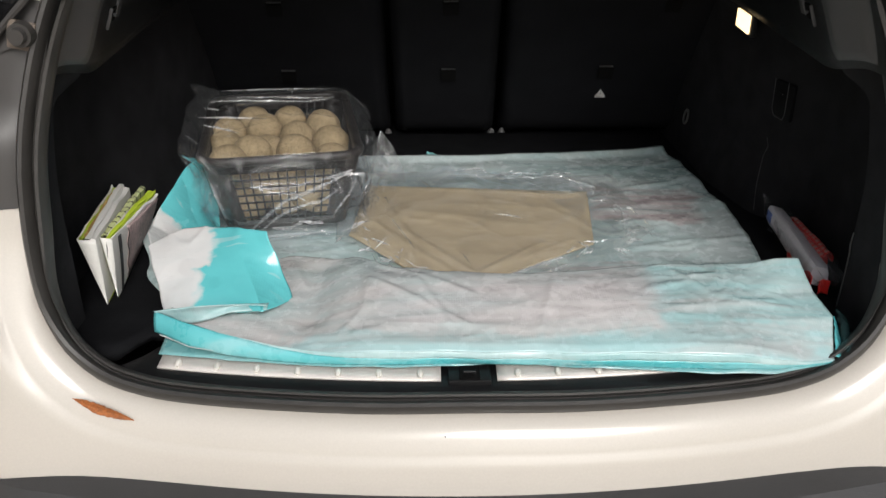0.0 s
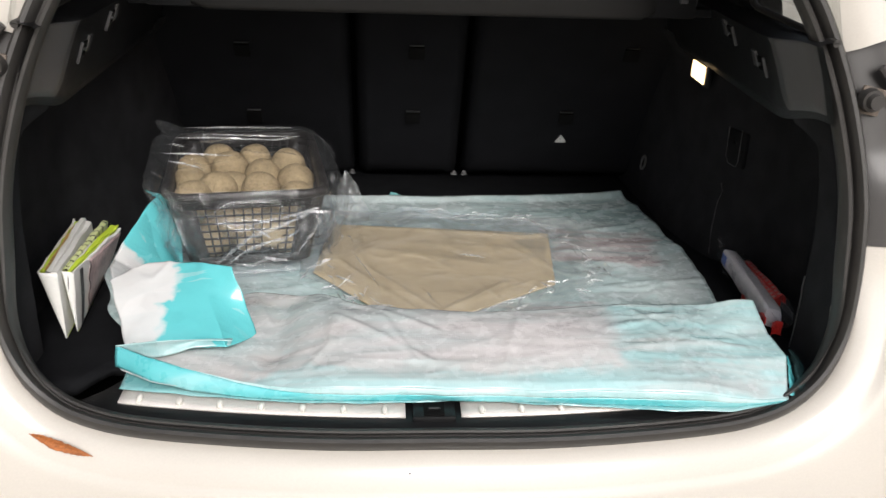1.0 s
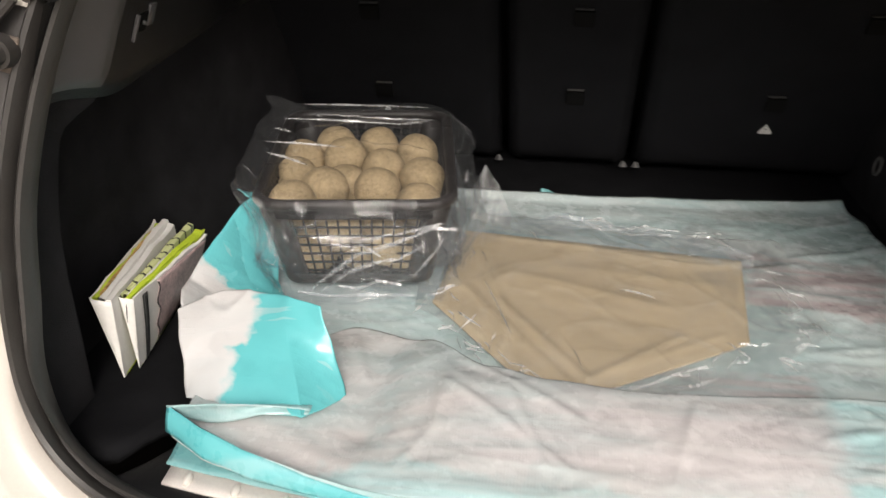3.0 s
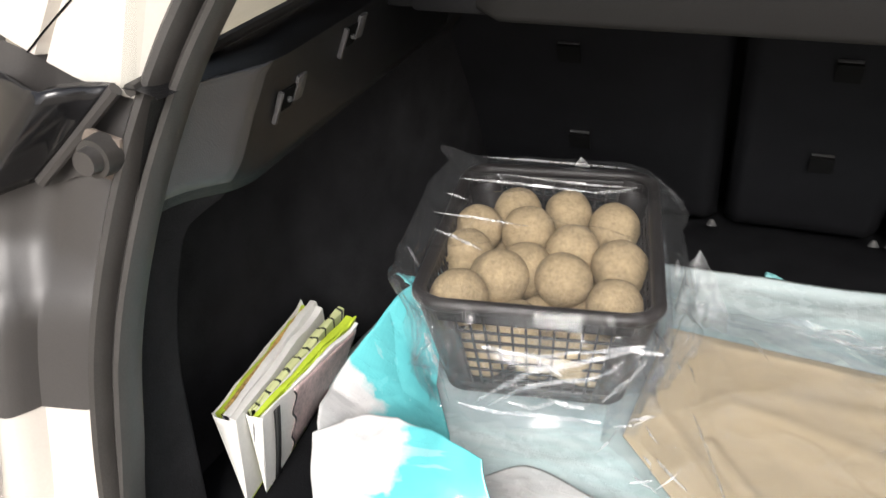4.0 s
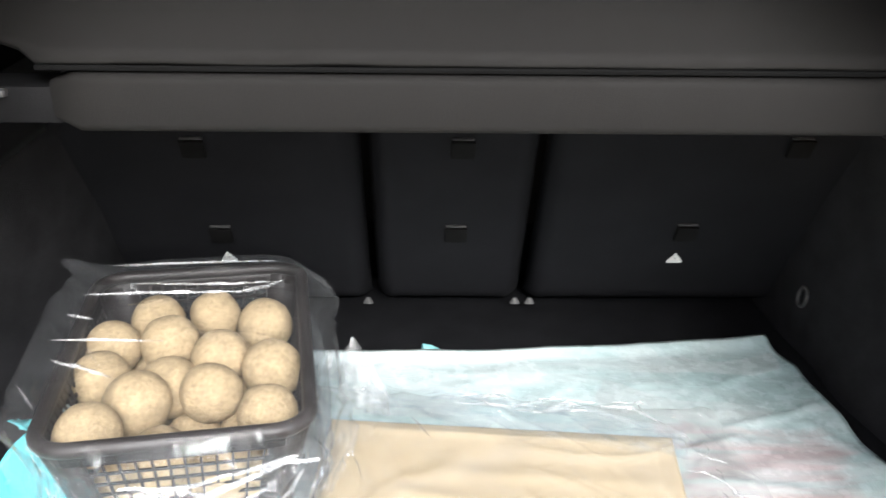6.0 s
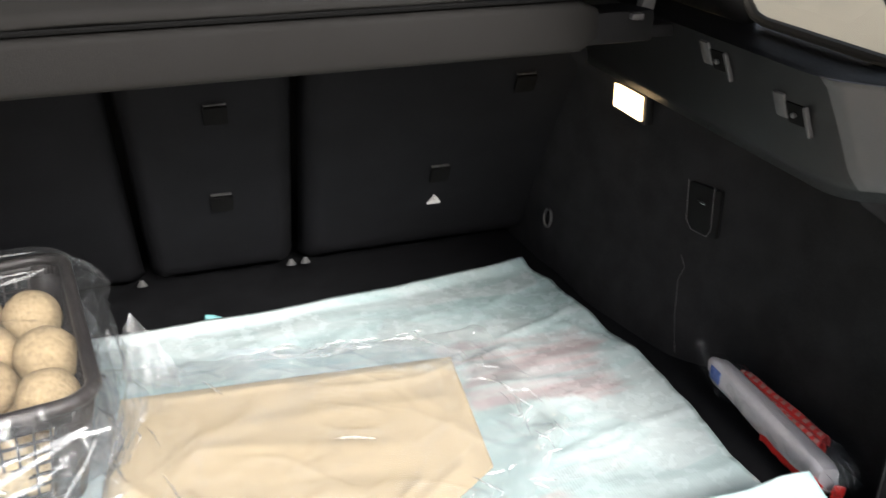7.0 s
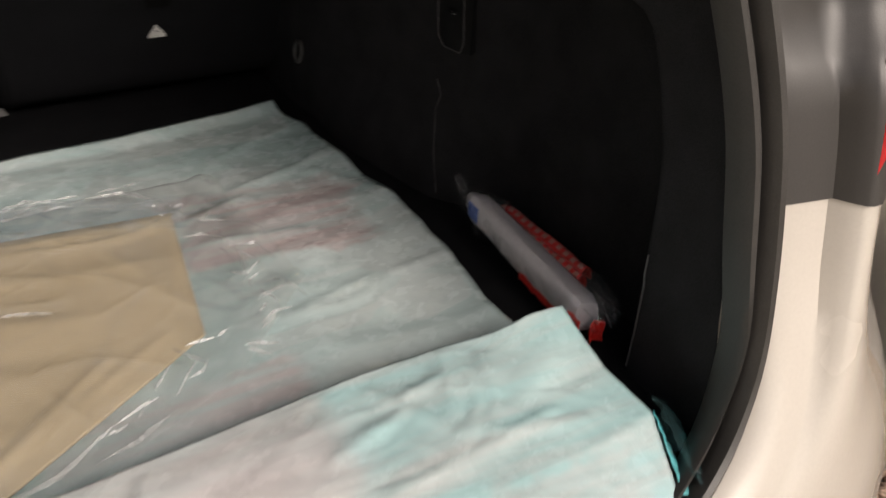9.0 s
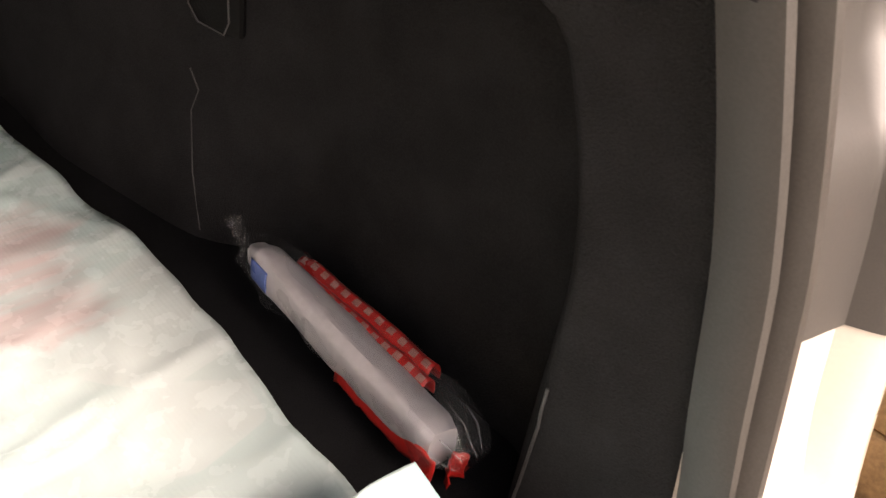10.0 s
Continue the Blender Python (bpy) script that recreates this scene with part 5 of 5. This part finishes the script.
def front_fold(low, left, right, f0, f1, bulge=.003):
    def pt(u, v):
        a, f = Vector(low[0]), f0 + (f1 - f0) * u
        p = a.lerp(Vector(left[0]).lerp(Vector(right[0]), f), .02 + .98 * v)
        p.y -= .001 + bulge * math.sin(math.pi * u) ** .7 * (.35 + .65 * v)
        p.z += .002 * wob(u * 3, v * 3, f0 * 9)
        return p
    return pt


def side_wall(low, left, right, out=.0012):
    """A point on the outer wall: along the bag with u, up with v."""
    def pt(u, v):
        base = Vector(low[0]).lerp(Vector(low[1]), u)
        p = base.lerp(Vector(right[0]).lerp(Vector(right[1]), u), v)
        return p + Vector((out + .0012 * math.sin(math.pi * v), 0, 0))
    return pt


A_LOW, A_LEFT, A_RIGHT = [(-.469, .176, .003), (-.489, .385, .002)], [(-.494, .180, .096), (-.515, .372, .091)], [(-.470, .180, .094), (-.490, .373, .088)]
B_LOW, B_LEFT, B_RIGHT = [(-.461, .194, .003), (-.482, .385, .002)], [(-.470, .195, .091), (-.482, .381, .082)], [(-.457, .200, .087), (-.447, .373, .076)]
plain = thing("folded_bag", "folded white printed bag with lime lining, standing on edge", "folded bag", "folded printed bags", at=(0, 0, 0))
for name, f0, f1, rise, back, front, m in (("outer_layer", 0, .07, 0, 0, 0, M_PAPER), ("lining", .09, .30, -.003, -.02, .02, M_LIME), ("inner_sheet", .24, .36, -.001, -.06, .06, M_TAN), ("thick_fold", .40, .66, .003, .02, .01, M_PAPER), ("outer_fold", .70, 1.0, -.002, .0, 0, M_PAPER)):
    part(name, wedge(A_LOW, A_LEFT, A_RIGHT, f0, f1, rise, back, front, f0 * 20), m, plain)
solid(part("front_fold", grid(14, 12, front_fold(A_LOW, A_LEFT, A_RIGHT, .0, 1.0)), M_PAPER, plain), .0008, 1)
striped = thing("folded_bag", "folded striped printed bag with lime lining, standing on edge", "folded bag", "folded printed bags", at=(0, 0, 0))
for name, f0, f1, rise, back, front, m in (("pale_lining", .0, .12, 0, -.12, .02, M_MARK), ("printed_layer", .15, .34, .003, .03, .03, M_MARK), ("inner_sheet", .36, .46, .001, -.30, .04, M_PAPER), ("lining", .50, .72, .003, .0, 0, M_LIME), ("lining_fold", .75, .83, .001, .02, .25, M_LIME), ("outer_layer", .86, 1.0, 0, -.01, 0, M_PAPER)):
    part(name, wedge(B_LOW, B_LEFT, B_RIGHT, f0, f1, rise, back, front, 5 + f0 * 20), m, striped)
solid(part("front_fold", grid(14, 12, front_fold(B_LOW, B_LEFT, B_RIGHT, .0, 1.0)), M_PAPER, striped), .0008, 1)
wall = side_wall(B_LOW, B_LEFT, B_RIGHT)
solid(part("rose_print", grid(24, 12, lambda u, v: wall(.27 + .68 * u + .02 * math.sin(v * 16) * (1 - u), .04 + .95 * v)), M_ROSE, striped, "rose-grey printed side"), .0005, 0)
ink = side_wall(B_LOW, B_LEFT, B_RIGHT, .0022)
for u0, w, wave, v0 in ((.07, .012, 0, .02), (.115, .012, 0, .02), (.26, .014, .02, .06)):
    solid(part("printed_stripe", grid(2, 20, lambda u, v: ink(u0 + w * u + wave * math.sin(v * 16), v0 + (.97 - v0) * v)), M_INK, striped), .0004, 0)
solid(part("grey_band", grid(2, 12, lambda u, v: ink(.084 + .03 * u, .02 + .95 * v)), M_CAP, striped), .0003, 0)
mark = front_fold(B_LOW, B_LEFT, B_RIGHT, .0, 1.0, .0045)
solid(part("printed_mark", grid(4, 12, lambda u, v: mark(.26 + .30 * v + .10 * u * math.sin(math.pi * v), .66 + .28 * v)), M_INK, striped), .0004, 0)

# ---------------------------------------------------------------- wrapped roll with gingham cloth
pack = thing("wrapped_pack", "clear-wrapped white roll with red gingham cloth, lying by the lining", "wrapped pack", at=(.482, .18, 0))
def roll_pt(u, v):
    """A soft flattened roll, with lengthwise creases."""
    a = 2 * math.pi * v
    c, s = math.cos(a), math.sin(a)
    size = (1 - .14 * u - .30 * smooth01(.92, 1, u) - .18 * smooth01(.05, 0, u)) * (1 + .05 * wob(u * 5, c, s))
    push = 1 + .05 * ridge(u * 2.5, v * 5, 3, .12) - .03 * ridge(u * 4, v * 9, 6, .15)
    x = math.copysign(abs(c) ** .55, c) * .0145 * size * push
    z = math.copysign(abs(s) ** .55, s) * .0170 * size * push
    return (-.001 + .004 * u + x, .012 + .188 * u, .024 + .014 * u + z - .25 * x)


bm = grid(60, 40, roll_pt)
bmesh.ops.remove_doubles(bm, verts=bm.verts, dist=.00005)
bmesh.ops.holes_fill(bm, edges=[e for e in bm.edges if e.is_boundary])
part("roll", bm, M_WRAP, pack)
square = boxed((0, 0, 0), (.0046, .0056, .0012), None, .0003, 1)
square_mesh = bpy.data.meshes.new("woven_square")
square.to_mesh(square_mesh)
square.free()
square_mesh.materials.append(M_CREAM)
for k, (dx, z, y0, y1) in enumerate(((.0160, .040, .044, .172), (.0262, .041, .050, .182))):
    n = 26

    def fold(u, v):
        a = math.pi * (1.15 * v - .075)
        lift = .0016 * wob(u * 5, k * 3) - .004 * smooth01(.9, 1, u)
        return (dx - .0058 * math.cos(a) + .0012 * wob(u * 6, k), y0 + (y1 - y0) * u, z - .011 + lift + .011 * max(-.8, math.sin(a)))

    cloth = solid(part("gingham_cloth", grid(n, 12, fold), M_REDPRINT, pack, "red and cream gingham cloth fold"), .001, 1)
    for j in range(12):
        u = .04 + .92 * j / 11
        q = Vector(fold(u, .42))
        ob = new("woven_square", square_mesh)
        ob.parent = cloth
        ob.matrix_basis = Matrix.Translation(q + Vector((-.0003, 0, .0006))) @ Matrix.Rotation(radians(-22), 4, "Y")
bm = grid(12, 8, lambda u, v: (-.006 + .014 * u, .000 + .005 * math.sin(math.pi * u) + .003 * wob(u * 6, v * 5), .004 + .020 * v))
solid(part("red_end", bm, M_REDPRINT, pack, "red printed wrapper end"), .001)
bm = grid(20, 6, lambda u, v: (-.0158 + .0012 * v + .0040 * u - .0008 * wob(u * 9, v * 3), .004 + .092 * u, .014 + .016 * v * (1 - .35 * u) + .003 * wob(u * 14, v)))
solid(part("red_side", bm, M_REDPRINT, pack), .001)
bm = grid(40, 24, lambda u, v: (.006 + ((.0255 - .0075 * u) * math.cos(2 * math.pi * v) + .004 * crease(u * 6, v * 6, 2)) * (.35 + .65 * smooth01(-.05, .10, u)), -.006 + .214 * u, .026 + .006 * u + ((.0215 - .007 * smooth01(.8, 1, u)) * math.sin(2 * math.pi * v) + .003 * crease(u * 9, v * 7, 5)) * (.12 + .88 * smooth01(-.04, .09, u))))
part("wrapper", bm, M_BAG, pack, "crinkled clear wrapper")
bm = grid(10, 8, lambda u, v: (-.004 + .012 * (v - .5) * (1 - .3 * u) + .003 * wob(u * 7, v * 7), .200 + .020 * u, .042 + .018 * u + .006 * wob(u * 5, v * 9)))
part("wrapper_tail", bm, M_BAG, pack)
bm = bmesh.new()
for a in range(6):
    c, d = math.cos(1.05 * a + .3), math.sin(1.05 * a + .3)
    pleat(bm, [(.008 + .020 * c, .022 + .004 * (a % 3), .026 + .016 * d), (.008 + .017 * c, .010, .025 + .012 * d), (.008 + .010 * c, -.002, .020 + .007 * d)], .0004, .0009, (c, 0, d))
tagged(part("creases", bm, M_PLEAT, pack), "pressed folds in the film, highlights painted white", kind="stuff")


bm = grid(8, 6, lambda u, v: (Vector(roll_pt(.84 + .10 * u, .44 + .10 * v)) + Vector((-.0008, 0, 0))))
solid(part("blue_print", bm, M_BLUE, pack, "small blue printed mark"), .0006, 0)


# ---------------------------------------------------------------- small things on the bodywork
def leaf_pt(u, v):
    a, b = Vector((-.451, -.0065, -.0185)), Vector((-.379, -.0235, -.0375))
    p = a.lerp(b, u)
    w = .0056 * math.sin(math.pi * min(1, u * 1.02)) ** .8 * (1 + .35 * wob(u * 34, v * 2))
    across = Vector((.12, .45, .88)).normalized()
    p = p + across * w * (2 * v - 1) + Vector((0, -1, .5)).normalized() * (.0035 * abs(2 * v - 1) * math.sin(math.pi * u) + .0025 * math.sin(math.pi * u))
    return p


dry = tagged(solid(part("dry_leaf", grid(30, 8, leaf_pt), M_LEAF), .0006), "curled dry brown leaf on the white bodywork", "leaf")
bm = bmesh.new()
tube(bm, [leaf_pt(k / 12, .5) + Vector((0, -.0008, .0004)) for k in range(13)], .0006, 5)
part("midrib", bm, M_LEAF, dry)
bm = bmesh.new()
bmesh.ops.create_icosphere(bm, subdivisions=2, radius=.0010, matrix=Matrix.Translation((-.027, -.0595, -.0375)))
tagged(part("paint_chip", bm, M_TRIM), "tiny dark dirt speck on the white paint", "dirt speck")

# ---------------------------------------------------------------- outside
bm = grid(60, 60, lambda u, v: ((u - .5) * 240 * abs(2 * u - 1) + (u - .5) * 6, (v - .5) * 240 * abs(2 * v - 1) + (v - .5) * 6, -.72))
tagged(part("ground", bm, M_GROUND), "pale worn concrete drive", "ground", kind="structure")
for wx in (3.6, -2.6):
    tagged(part("garden_wall", boxed((wx, 1.4, .55), (.18, 9.0, 2.54), None, .02), M_WALL), "cream rendered wall beside the drive", "wall", kind="structure")
rng = random.Random(11)
bm = bmesh.new()
bmesh.ops.create_icosphere(bm, subdivisions=1, radius=1)
ball_v, ball_f = [v.co.copy() for v in bm.verts], [[v.index for v in f.verts] for f in bm.faces]
bm.free()
verts, faces = [], []
for _ in range(4200):
    at = Vector((rng.uniform(1.02, 1.49), rng.uniform(-.45, .95), -.719 + .010 * rng.random()))
    r = rng.uniform(.006, .014)
    turn = Euler((rng.uniform(-.4, .4), rng.uniform(-.4, .4), rng.uniform(0, 6.3))).to_matrix()
    n = len(verts)
    verts += [at + turn @ Vector((v.x * r, v.y * r * .75, v.z * r * .6)) for v in ball_v]
    faces += [[n + k for k in f] for f in ball_f]
me = bpy.data.meshes.new("gravel")
me.from_pydata(verts, [], faces)
me.shade_smooth()
me.materials.append(M_GRAVEL)
tagged(new("gravel", me), "dense reddish cream pebbles beside the drive", "gravel", kind="stuff")
fence = thing("board_fence", "low tan board fence at the gravel's edge", "fence", at=(1.51, .3, -.72))
for k in range(4):
    part("board", boxed((.004 * (k % 2), .3, .07 + .145 * k), (.03, 3.4, .139), None, .006), M_FENCE, fence)
for y in (-1.3, -.1, 1.1, 1.9):
    part("post", boxed((.045, y, .29), (.06, .07, .58), None, .006), M_FENCE, fence)
